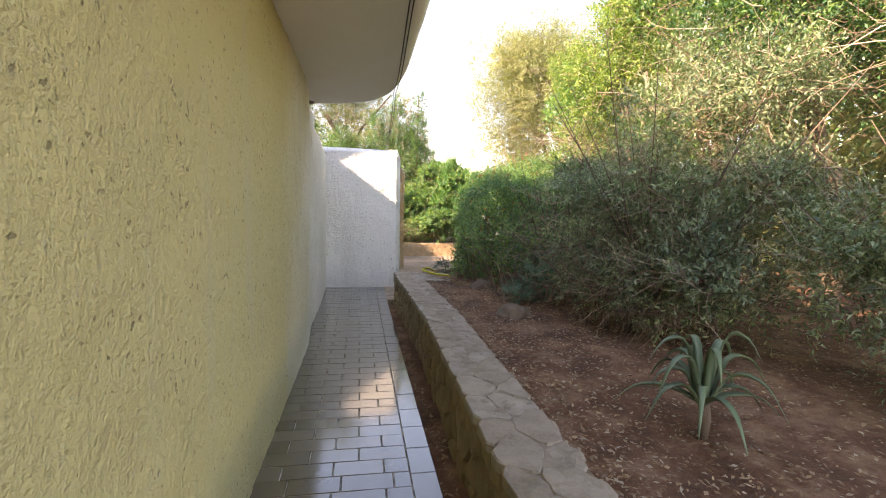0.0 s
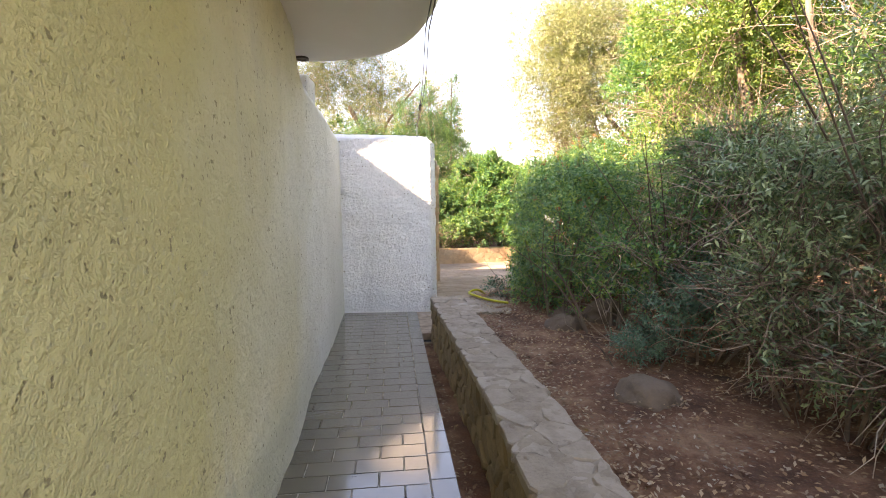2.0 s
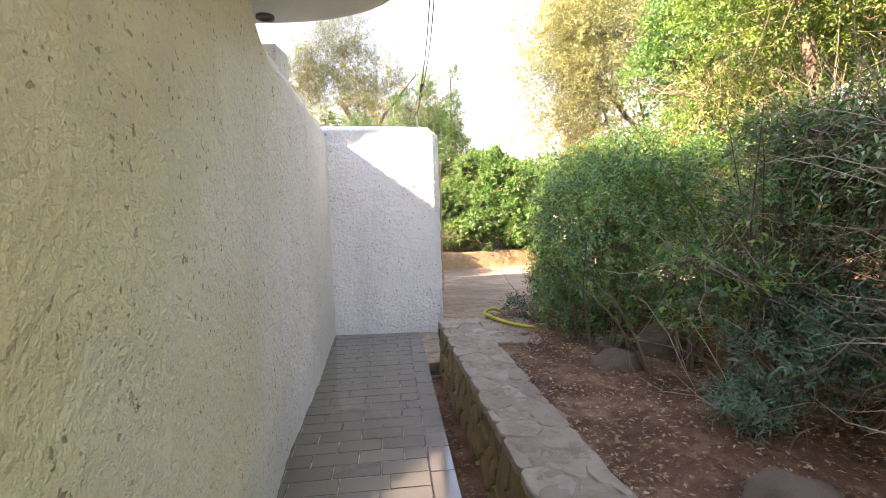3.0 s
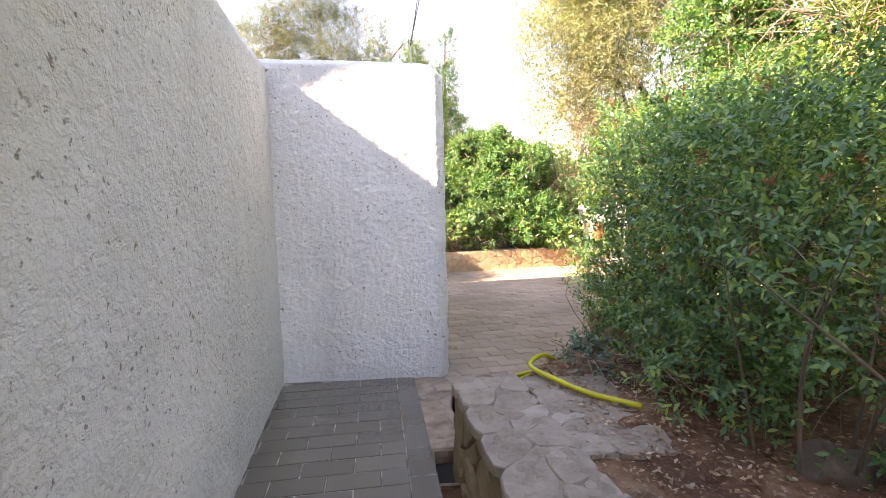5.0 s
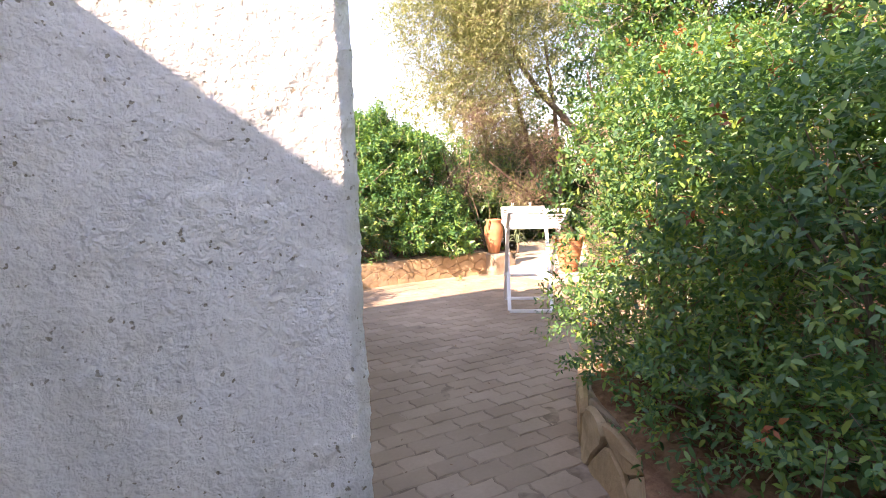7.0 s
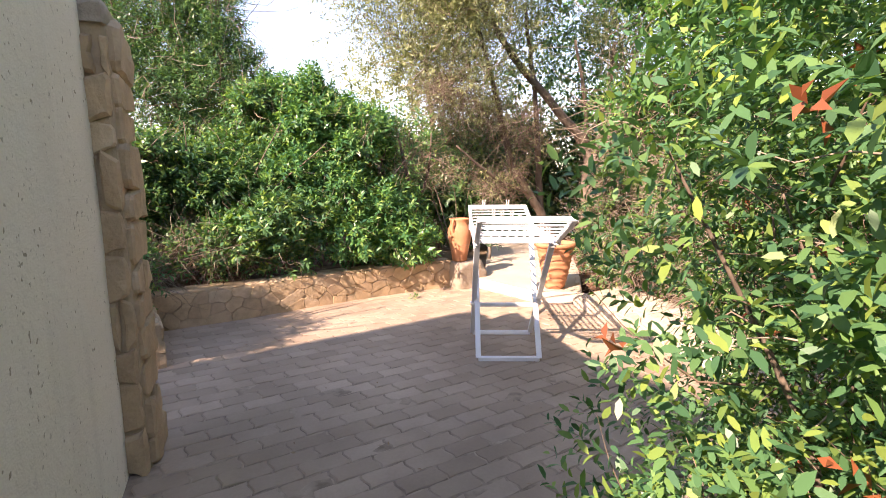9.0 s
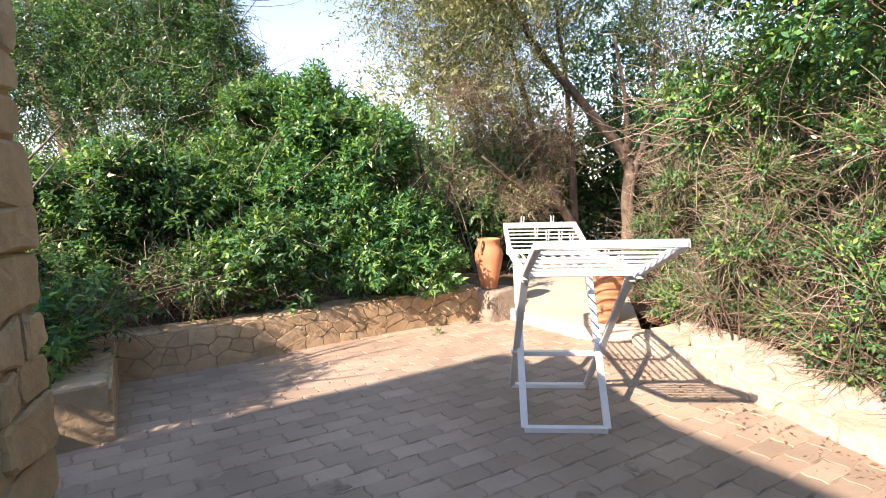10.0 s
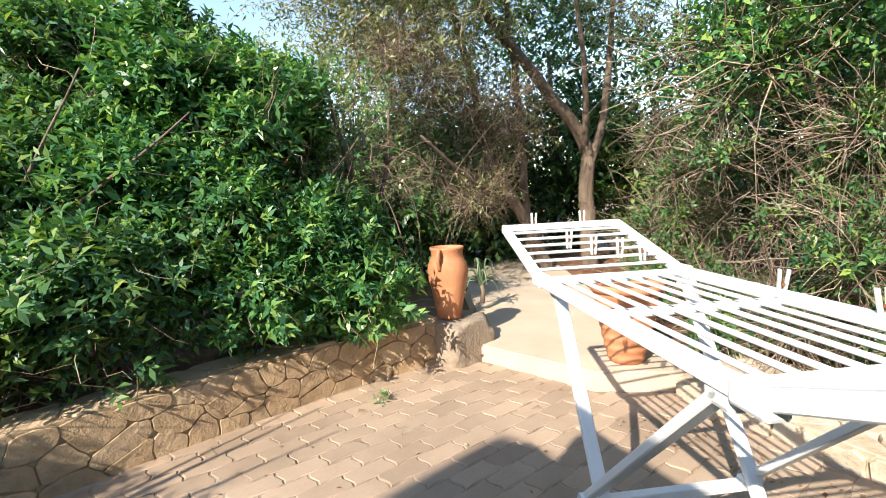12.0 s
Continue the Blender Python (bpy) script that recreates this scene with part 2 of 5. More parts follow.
m = Mat("pale_concrete_slab", 0.85)
m.color(m.ramp(m.noise(2.2, 6), (0.3, (0.5, 0.4, 0.31)), (0.7, (0.6, 0.5, 0.4)))).bump((m.noise(80, 4), 0.003, 0.5))
M_SLAB = m.m


# ---- mesh helpers ----
def mesh_of(bm, name):
    me = bpy.data.meshes.new(name)
    bm.normal_update()
    bm.to_mesh(me)
    bm.free()
    return me


def part(name, bm, material, parent, label="", smooth=False):
    me = mesh_of(bm, name) if isinstance(bm, bmesh.types.BMesh) else bm
    if not me.materials:
        me.materials.append(material)
    if smooth:
        me.polygons.foreach_set("use_smooth", [True] * len(me.polygons))
    ob = new(name, me)
    ob.parent = parent
    if label:
        ob["label"] = label
    return ob


def arrays_mesh(name, verts, faces):
    """A mesh from numpy arrays; all faces have the same number of corners."""
    me = bpy.data.meshes.new(name)
    nf, k = faces.shape
    me.vertices.add(len(verts))
    me.vertices.foreach_set("co", verts.astype(np.float32).ravel())
    me.loops.add(nf * k)
    me.loops.foreach_set("vertex_index", faces.astype(np.int32).ravel())
    me.polygons.add(nf)
    me.polygons.foreach_set("loop_start", np.arange(0, nf * k, k, dtype=np.int32))
    me.update(calc_edges=True)
    return me


def smooth_line(pts, n):
    """n + 1 points along a rounded line through pts (Catmull-Rom)."""
    p = [Vector(q) for q in pts]
    p = [2 * p[0] - p[1], *p, 2 * p[-1] - p[-2]]
    out = []
    for i in range(n + 1):
        s = i / n * (len(pts) - 1)
        k = min(int(s), len(pts) - 2)
        u = s - k
        a, b, c, d = p[k:k + 4]
        out.append(0.5 * ((2 * b) + (c - a) * u + (2 * a - 5 * b + 4 * c - d) * u * u + (3 * b - a - 3 * c + d) * u ** 3))
    return out


def add_tube(bm, pts, radii, sides=6):
    """A closed tube along pts; radii: one number or one a point."""
    pts = [Vector(q) for q in pts]
    if isinstance(radii, (int, float)):
        radii = [radii] * len(pts)
    rings = []
    for i, q in enumerate(pts):
        way = (pts[min(i + 1, len(pts) - 1)] - pts[max(i - 1, 0)]).normalized()
        side = way.cross(Vector((0.31, 0.17, 0.93))).normalized()
        up = side.cross(way)
        rings.append([bm.verts.new(q + radii[i] * (math.cos(a) * side + math.sin(a) * up)) for a in [2 * math.pi * k / sides for k in range(sides)]])
    for a, b in zip(rings, rings[1:]):
        for k in range(sides):
            bm.faces.new((a[k], a[(k + 1) % sides], b[(k + 1) % sides], b[k]))
    bm.faces.new(rings[0][::-1])
    bm.faces.new(rings[-1])
    return bm


def tube(pts, radii, sides=6):
    return add_tube(bmesh.new(), pts, radii, sides)


def box_bm(x0, y0, z0, x1, y1, z1, bevel=0.0, seg=2):
    bm = bmesh.new()
    bmesh.ops.create_cube(bm, size=1, matrix=Matrix.Translation(((x0 + x1) / 2, (y0 + y1) / 2, (z0 + z1) / 2)) @ Matrix.Diagonal((x1 - x0, y1 - y0, z1 - z0, 1)))
    if bevel:
        bmesh.ops.bevel(bm, geom=bm.edges, offset=bevel, segments=seg, affect="EDGES", profile=0.5)
    return bm


def bar_bm(a, b, w, h, up=(0, 0, 1), bevel=0.003):
    """A rectangular bar from a to b, w wide and h high."""
    a, b = Vector(a), Vector(b)
    way = (b - a).normalized()
    side = way.cross(Vector(up)).normalized()
    top = side.cross(way)
    bm = box_bm(-0.5 * (b - a).length, -w / 2, -h / 2, 0.5 * (b - a).length, w / 2, h / 2, bevel, 1)
    bm.transform(Matrix.Translation((a + b) / 2) @ Matrix((way, side, top)).transposed().to_4x4())
    return bm


def lathe_bm(profile, sides=28):
    bm = bmesh.new()
    rings = [[bm.verts.new((r * math.cos(2 * math.pi * k / sides), r * math.sin(2 * math.pi * k / sides), z)) for k in range(sides)] for r, z in profile]
    for a, b in zip(rings, rings[1:]):
        for k in range(sides):
            bm.faces.new((a[k], a[(k + 1) % sides], b[(k + 1) % sides], b[k]))
    bm.faces.new(rings[0][::-1])
    return bm


def lerp_line(pts, s, axis=1):
    """The other coordinate of a plan line at s along the given axis."""
    for (a, b) in zip(pts, pts[1:]):
        if s <= b[axis] or b is pts[-1]:
            f = (s - a[axis]) / (b[axis] - a[axis])
            return a[1 - axis] + f * (b[1 - axis] - a[1 - axis])


def structure(name, bm, material, label, category, smooth=False):
    ob = part(name, bm, material, None, smooth=smooth)
    return tagged(ob, label, category, kind="structure")


def rough_sheet(nu, nv, place, amount, scale, crumbs=0.0):
    """A grid of points place(u, v) -> (point, normal), pushed out by noise."""
    bm = bmesh.new()
    grid = []
    for i in range(nu + 1):
        row = []
        for j in range(nv + 1):
            p, n = place(i / nu, j / nv)
            d = amount * (noise.noise(p * scale) + 0.55 * noise.noise(p * scale * 2.7))
            if crumbs:
                d += crumbs * (max(0, noise.noise(p * 34)) + 0.6 * max(0, noise.noise(p * 71))) * (0.7 + noise.noise(p * 4))
            row.append(bm.verts.new(p + n * d))
        grid.append(row)
    for i in range(nu):
        for j in range(nv):
            bm.faces.new((grid[i][j], grid[i + 1][j], grid[i + 1][j + 1], grid[i][j + 1]))
    return bm

# ---- plan lines (x, y) ----
WALL_LINE = [(0.42, -4.0), (0.16, 1.0), (0.02, 3.25), (-0.08, 4.5), (-0.17, 5.6), (-0.3, 6.5), (-0.38, 7.6), (-0.46, 8.3), (-0.53, 9.02)]
TILE_EDGE = [(1.54, -4.0), (0.401, 9.02)]
BED_EDGE = [(2.0, -4.0), (1.36, 2.6), (1.1, 5.2), (0.92, 7.3), (1.0, 8.0), (1.6, 8.72), (1.78, 9.25), (2.3, 9.95), (3.6, 10.3), (4.6, 10.7), (4.78, 12.3), (4.9, 13.2), (5.4, 14.2), (7.5, 17.5)]


def wall_top(y):
    return lerp_line([(2.62, -4), (2.62, 6.05), (2.48, 6.17), (2.36, 6.28), (2.29, 6.5), (2.25, 7.2), (2.21, 9.1)], y)


# ---- ground ----
bm = bmesh.new()
for i in range(25):
    for j in range(25):
        s, t = (i / 12 - 1), (j / 12 - 1)
        bm.verts.new((3 + 700 * s * abs(s) ** 2, 8 + 700 * t * abs(t) ** 2, -0.09))
bm.verts.ensure_lookup_table()
for i in range(24):
    for j in range(24):
        bm.faces.new([bm.verts[k] for k in (i * 25 + j, i * 25 + 25 + j, i * 25 + 26 + j, i * 25 + j + 1)])
structure("ground", bm, M_GROUND, "dry brown earth around the house and the garden", "ground")


def bed_place(u, v):
    y = -4 + 21.5 * u
    x0 = lerp_line(BED_EDGE, y)
    x = x0 + (16 - x0) * v ** 2
    z = 0.36 if y < 9.3 else max(0.1, 0.36 - 0.22 * (y - 9.3))
    z += 0.08 * noise.noise(Vector((x * 0.6, y * 0.6, 0))) * min(1, 3 * v) + 0.05 * min(1, v * 3)
    return Vector((x, y, z)), Vector((0, 0, 1))


structure("planting_bed", rough_sheet(300, 90, bed_place, 0.02, 7), M_SOIL, "red-brown planting bed soil strewn with dry leaves", "soil", True)
BACK_EDGE = [(-9, 14.02), (0.38, 14.02), (1.03, 14.1), (2.1, 14.34), (3.0, 14.52), (3.75, 14.54)]
structure("back_bed", rough_sheet(90, 50, lambda u, v: (Vector((-9 + 12.75 * u, lerp_line(BACK_EDGE, -9 + 12.75 * u, 0) + 9 * v * v, 0.27 + 0.25 * v)), Vector((0, 0, 1))), 0.03, 5), M_SOIL, "dark soil behind the low stone wall", "soil", True)
structure("side_bed", rough_sheet(20, 40, lambda u, v: (Vector((-3.5 + 3.7 * u, 11.75 + 2.5 * v, 0.24)), Vector((0, 0, 1))), 0.03, 5), M_SOIL, "soil beside the low wall under bushes", "soil", True)


# ---- house ----
def wall_place(u, v):
    y = -4 + 13.02 * u
    x, h = lerp_line(WALL_LINE, y), wall_top(y)
    if v <= 0.86:
        z = -0.1 + (h + 0.06) * v / 0.86
        return Vector((x - 0.02 * max(0, z - h + 0.12), y, z)), Vector((1, 0, 0.2))
    if v <= 0.93:
        f = (v - 0.86) / 0.07
        return Vector((x - 0.03 - 0.24 * f, y, h + 0.015 * math.sin(math.pi * f))), Vector((0, 0, 1))
    f = (v - 0.93) / 0.07
    return Vector((x - 0.3, y, h - 0.05 - (h + 0.05) * f)), Vector((-1, 0, 0))


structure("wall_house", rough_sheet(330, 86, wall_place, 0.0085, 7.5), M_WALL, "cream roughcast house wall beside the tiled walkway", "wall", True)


def end_place(u, v):
    # one closed band round the wall's plan, then over its rounded top
    ring = [(-0.6, 9.0), (0.6, 9.0), (0.655, 9.05), (0.655, 9.25), (0.6, 9.3), (-0.6, 9.3)]
    lengths = [0, 1.2, 1.28, 1.48, 1.56, 2.76]
    s = u * 2.76
    for k in range(5):
        if s <= lengths[k + 1] or k == 4:
            f = (s - lengths[k]) / (lengths[k + 1] - lengths[k])
            a, b = Vector((*ring[k], 0)), Vector((*ring[k + 1], 0))
            p = a + (b - a) * f
            n = Vector((b.y - a.y, a.x - b.x, 0)).normalized()
            break
    top = 2.25 - 0.03 * p.x - 0.05 * max(0, (p.x - 0.45) / 0.2) ** 2
    if v < 0.9:
        return Vector((p.x, p.y, -0.1 + (top + 0.05) * v / 0.9)), n
    f = (v - 0.9) / 0.1
    q = Vector((min(0.56, p.x), 9.15, 0))
    return Vector((p.x + (q.x - p.x) * f, p.y + (q.y - p.y) * f, top - 0.05 + 0.06 * math.sin(f * math.pi / 2))), (n * (1 - f) + Vector((0, 0, f)))


structure("wall_end", rough_sheet(290, 200, end_place, 0.009, 8.5, 0.009), M_WHITE, "white roughcast garden wall closing the walkway", "wall", True)


def side_place(u, v):
    y = 9.302 + 2.11 * u
    h = 2.2 + 0.3 * u
    if v < 0.85:
        return Vector((0.652 - 0.04 * u, y, -0.1 + (h + 0.1) * v / 0.85)), Vector((1, 0, 0))
    if v < 0.93:
        f = (v - 0.85) / 0.08
        return Vector((0.62 - 0.04 * u - 0.2 * f, y, h + 0.02 * math.sin(f * math.pi))), Vector((0, 0, 1))
    return Vector((0.4, y, h - (h + 0.1) * (v - 0.93) / 0.07)), Vector((-1, 0, 0))


structure("wall_side", rough_sheet(60, 60, side_place, 0.003, 4), M_SIDE, "smooth cream plastered wall ending at a stone pillar", "wall", True)

# overhanging balcony: rounded outline, soffit with softened lower edge, unseen parapet added to shade the hedge
SLAB = smooth_line([(1.35, -4, 0), (1.05, 1.0, 0), (0.86, 3.85, 0), (0.8, 4.6, 0), (0.72, 5.5, 0), (0.6, 6.12, 0), (0.36, 6.56, 0), (0.0, 6.76, 0), (-0.45, 6.8, 0), (-1.2, 6.78, 0)], 70)
bm = bmesh.new()
rings = []
for inset, z in ((0.10, 2.47), (0.035, 2.483), (0.0, 2.53), (0.0, 3.5), (0.16, 3.52), (0.18, 2.72)):
    ring = []
    for i, p in enumerate(SLAB):
        w = SLAB[min(i + 1, 70)] - SLAB[max(i - 1, 0)]
        nrm = Vector((w.y, -w.x, 0)).normalized()
        ring.append(bm.verts.new((p.x - nrm.x * inset, p.y - nrm.y * inset, z)))
    rings.append(ring)
for a, b in zip(rings, rings[1:]):
    for k in range(70):
        bm.faces.new((a[k], a[k + 1], b[k + 1], b[k]))
inner = [bm.verts.new((-1.6, p.y if p.y < 6.5 else 6.5, 2.47)) for p in SLAB]
for k in range(70):
    if (inner[k].co - inner[k + 1].co).length > 1e-5:
        bm.faces.new((rings[0][k + 1], rings[0][k], inner[k], inner[k + 1]))
    else:
        bm.faces.new((rings[0][k + 1], rings[0][k], inner[k]))
inner2 = [bm.verts.new((-1.6, p.y if p.y < 6.5 else 6.5, 2.72)) for p in SLAB]
for k in range(70):
    if (inner2[k].co - inner2[k + 1].co).length > 1e-5:
        bm.faces.new((rings[5][k], rings[5][k + 1], inner2[k + 1], inner2[k]))
    else:
        bm.faces.new((rings[5][k], rings[5][k + 1], inner2[k]))
structure("ceiling_balcony", bm, M_SOFFIT, "smooth cream painted balcony underside with rounded edge", "ceiling", True)

# out-of-view house volumes, added and sized for the shadows they cast
bm = bmesh.new()
for x0, y0, z0, x1, y1, z1 in ((-9, -4, -0.1, -1.61, 6.4, 2.75), (-9, -4, 2.75, -4.52, 8.4, 5.0), (-9, 7.35, 4.86, -3.0, 10.1, 5.0), (-9, 8.6, 2.2, -4.7, 10.0, 4.86), (-9, 6.4, -0.1, -3.05, 10.05, 2.2)):
    cube = box_bm(x0, y0, z0, x1, y1, z1, 0.05)
    me = mesh_of(cube, "t")
    bm.from_mesh(me)
bmesh.ops.rotate(bm, verts=bm.verts, cent=(-3.0, 10.1, 0), matrix=Matrix.Rotation(radians(9), 3, "Z"))
# unseen storey and roof slab, added to keep the hedge front shaded
for x0, y0, z0, x1, y1, z1 in ((-9, -4, 2.75, -3.4, 6.0, 4.86), (-9, -4, 4.86, -1.8, 6.5, 5.0)):
    me = mesh_of(box_bm(x0, y0, z0, x1, y1, z1, 0.05), "t")
    bm.from_mesh(me)
structure("wall_upper_house", bm, M_WHITE, "unseen white house volumes added to cast shadows on patio and hedge", "house")

# small box on the wall's top
bm = box_bm(-0.66, 7.02, 2.0, -0.4, 7.3, 2.46, 0.015)
structure("trim_wall_box", bm, M_WALL, "small cream plastered box on the wall's top", "trim")

# bodies under the floors
bm = bmesh.new()
left = [bm.verts.new((lerp_line(WALL_LINE, y) - 0.1, y, -0.0035)) for y in (-4, 1, 3.25, 5.6, 7.6, 9.02)]
right = [bm.verts.new((lerp_line(TILE_EDGE, y) - 0.004, y, -0.0035)) for y in (-4, 1, 3.25, 5.6, 7.6, 9.02)]
low = [bm.verts.new((q.co.x, q.co.y, -0.2)) for q in right]
for k in range(5):
    bm.faces.new((left[k], right[k], right[k + 1], left[k + 1]))
    bm.faces.new((right[k], low[k], low[k + 1], right[k + 1]))
bm.faces.new((right[0], left[0], low[0]))
FLOOR = structure("floor", bm, M_GROUT, "walkway of glossy grey-brown clinker tiles with pale joints", "floor")
bm = rough_sheet(60, 90, lambda u, v: (Vector((0.3 + 4.4 * u, 7.98 + 6.6 * v, -0.0045)), Vector((0, 0, 1))), 0.005, 4)
PATIO = structure("pavement", bm, M_JOINT, "patio of worn interlocking concrete pavers with sandy joints", "pavement", True)
bm = rough_sheet(10, 140, lambda u, v: (Vector((lerp_line(TILE_EDGE, -4 + 11.7 * v) - 0.02 + 0.4 * u, -4 + 11.7 * v, -0.045)), Vector((0, 0, 1))), 0.012, 14)
structure("gutter", bm, M_SOIL, "narrow earth gutter with dead leaves beside the tiles", "gutter", True)

# step slab towards the garden path
bm = bmesh.new()
poly = [(3.93, 14.3), (4.17, 13.35), (4.6, 13.0), (5.4, 14.0), (7.6, 17.2), (6.3, 18.2), (4.35, 14.75)]
top = [bm.verts.new((x, y, 0.125)) for x, y in poly]
bot = [bm.verts.new((x, y, -0.1)) for x, y in poly]
bm.faces.new(top)
for k in range(len(poly)):
    bm.faces.new((top[k], bot[k], bot[(k + 1) % len(poly)], top[(k + 1) % len(poly)]))
bmesh.ops.recalc_face_normals(bm, faces=bm.faces)
bmesh.ops.bevel(bm, geom=[e for e in bm.edges if e.verts[0].co.z > 0.1 and e.verts[1].co.z > 0.1], offset=0.015, segments=2, affect="EDGES")
structure("path_step", bm, M_SLAB, "pale sunlit concrete step leading to the garden path", "step")


# ---- plants ----
def unit(a):
    return a / np.maximum(np.linalg.norm(a, axis=-1, keepdims=True), 1e-9)


def leaf_mesh(name, base, way, flat, length, width, bend=0.18, oval=False):
    """Folded four-cornered leaves: base points, directions, flat normals, lengths and widths as arrays."""
    side = unit(np.cross(way, flat))
    nrm = np.cross(side, way)
    L, W = length[:, None], width[:, None]
    if oval:
        low, high = base + way * L * 0.3, base + way * L * 0.7 - nrm * L * bend * 0.4
        lift = nrm * W * 0.16
        v = np.stack([base, low + side * W * 0.46 + lift, high + side * W * 0.44 + lift, base + way * L - nrm * L * bend, high - side * W * 0.44 + lift, low - side * W * 0.46 + lift], 1)
        return arrays_mesh(name, v.reshape(-1, 3), np.arange(len(base) * 6).reshape(-1, 6))
    mid = base + way * L * 0.48
    v = np.stack([base, mid + side * W * 0.5 + nrm * W * 0.22, base + way * L - nrm * L * bend, mid - side * W * 0.5 + nrm * W * 0.22], 1)
    n = len(base)
    f = np.arange(n * 4).reshape(n, 4)
    return arrays_mesh(name, v.reshape(-1, 3), f)


def crown(name, clumps, sprigs, leaf, aspect, material, parent, seed, per=9, reach=0.16, lift=0.3, inner=0.6, droop=0.0, spread=0.95, label="", oval=False, square=0.0, swell=1.0):
    """A crown of leafy sprigs that fill the outer shell of ellipsoid clumps (x, y, z, rx, ry, rz)."""
    rng = np.random.default_rng(seed)
    c = np.array(clumps, float)
    area = (c[:, 3] * c[:, 4] + c[:, 4] * c[:, 5] + c[:, 3] * c[:, 5])
    pick = rng.choice(len(c), sprigs, p=area / area.sum())
    n = unit(rng.normal(size=(sprigs, 3)))
    n[:, 2] = np.abs(n[:, 2]) * np.where(rng.random(sprigs) < 0.68, 1, -1)
    # lumps: the shell swells and shrinks with the direction
    ph = c[pick, 0] * 3.1 + c[pick, 1] * 1.7
    lump = 1 + swell * 0.16 * np.sin(5 * n[:, 0] + ph) * np.sin(6 * n[:, 1] + 2 * ph) + swell * 0.1 * np.sin(11 * n[:, 2] + 7 * n[:, 0] + ph)
    r = (inner + (1.03 - inner) * np.sqrt(rng.random(sprigs))) * lump
    if square:
        n = n / (np.abs(n) ** square).sum(1, keepdims=True) ** (1 / square)
    p = c[pick, :3] + n * c[pick, 3:] * r[:, None]
    out = unit(n / c[pick, 3:])
    d = unit(out * 0.75 + rng.normal(size=(sprigs, 3)) * 0.45 + np.array([0, 0, lift]))
    length = reach * rng.uniform(0.55, 1.35, sprigs)
    k = np.arange(per)
    s = (k + 0.6) / per
    base = p[:, None, :] + d[:, None, :] * (length[:, None] * s[None])[..., None]
    base[..., 2] -= droop * (s ** 2)[None] * length[:, None]
    ref = unit(np.cross(d, rng.normal(size=(sprigs, 3))))
    ref2 = np.cross(d, ref)
    ang = k * 2.4
    sidev = ref[:, None, :] * np.cos(ang)[None, :, None] + ref2[:, None, :] * np.sin(ang)[None, :, None]
    way = unit(d[:, None, :] * (0.45 + 0.5 * s[None, :, None]) + sidev * spread + rng.normal(size=(sprigs, per, 3)) * 0.2)
    flat = unit(np.array([0, 0, 1.0]) * 0.8 + out[:, None, :] * 0.5 + rng.normal(size=(sprigs, per, 3)) * 0.35)
    ll = leaf * rng.uniform(0.65, 1.25, (sprigs, per)) * (1.05 - 0.3 * s[None])
    me = leaf_mesh(name, base.reshape(-1, 3), way.reshape(-1, 3), flat.reshape(-1, 3), ll.ravel(), ll.ravel() * aspect, oval=oval)
    ob = part(name, me, material, parent, label)
    ob["kind"] = "stuff"
    return ob


def twig_mesh(name, starts, ways, lengths, radius, seed, bends=3, curl=0.35):
    """Thin three-sided twigs that bend at random, all in one mesh."""
    rng = np.random.default_rng(seed)
    n = len(starts)
    p, d = np.array(starts, float), unit(np.array(ways, float))
    L = np.array(lengths, float)[:, None] / bends
    rings = []
    for k in range(bends + 1):
        a = unit(np.cross(d, np.array([0.3, 0.2, 0.93])))
        b = np.cross(d, a)
        r = radius * (1 - 0.75 * k / bends)
        rings.append(np.stack([p + r * (math.cos(q) * a + math.sin(q) * b) for q in (0, 2.1, 4.2)], 1))
        p = p + d * L
        d = unit(d + rng.normal(size=(n, 3)) * curl)
    v = np.stack(rings, 1).reshape(-1, 3)
    off = np.arange(n)[:, None, None] * 3 * (bends + 1)
    quads = np.array([[3 * k + j, 3 * k + (j + 1) % 3, 3 * k + 3 + (j + 1) % 3, 3 * k + 3 + j] for k in range(bends) for j in range(3)])
    return arrays_mesh(name, v, (quads[None] + off).reshape(-1, 4))


def twigs(name, clumps, n, length, radius, material, parent, seed, label="", up=0.2, curl=0.35):
    rng = np.random.default_rng(seed)
    c = np.array(clumps, float)
    pick = rng.integers(0, len(c), n)
    o = unit(rng.normal(size=(n, 3)))
    starts = c[pick, :3] + o * c[pick, 3:] * rng.uniform(0.2, 0.85, (n, 1))
    ways = unit(o + rng.normal(size=(n, 3)) * 0.6 + np.array([0, 0, up]))
    ob = part(name, twig_mesh(name, starts, ways, length * rng.uniform(0.4, 1.3, n), radius, seed + 1, 4, curl), material, parent, label)
    ob["kind"] = "stuff"
    return ob


def limbs(name, lines, parent, material=None, sides=8, label=""):
    """Tapered stems: (points, first radius, last radius)."""
    for k, (pts, r0, r1) in enumerate(lines):
        q = smooth_line(pts, 6 * (len(pts) - 1))
        for i in range(1, len(q) - 1):
            q[i] = q[i] + noise.noise_vector(q[i] * 3) * min(0.035, r0 * 0.5)
        bm = tube(q, [r0 + (r1 - r0) * i / (len(q) - 1) for i in range(len(q))], sides)
        part(name if k == 0 or name == "stem" else "limb", bm, material or M_BARK, parent, label, True)


def plant(name, x, y, z, label, category, group=""):
    ob = new(name)
    ob.location = (x, y, z)
    bpy.context.view_layer.update()
    return tagged(ob, label, category, group)


def settle(ob):
    """Keep parts that were built in the world's own place."""
    for ch in ob.children:
        ch.matrix_parent_inverse = Matrix.Translation(ob.location).inverted()


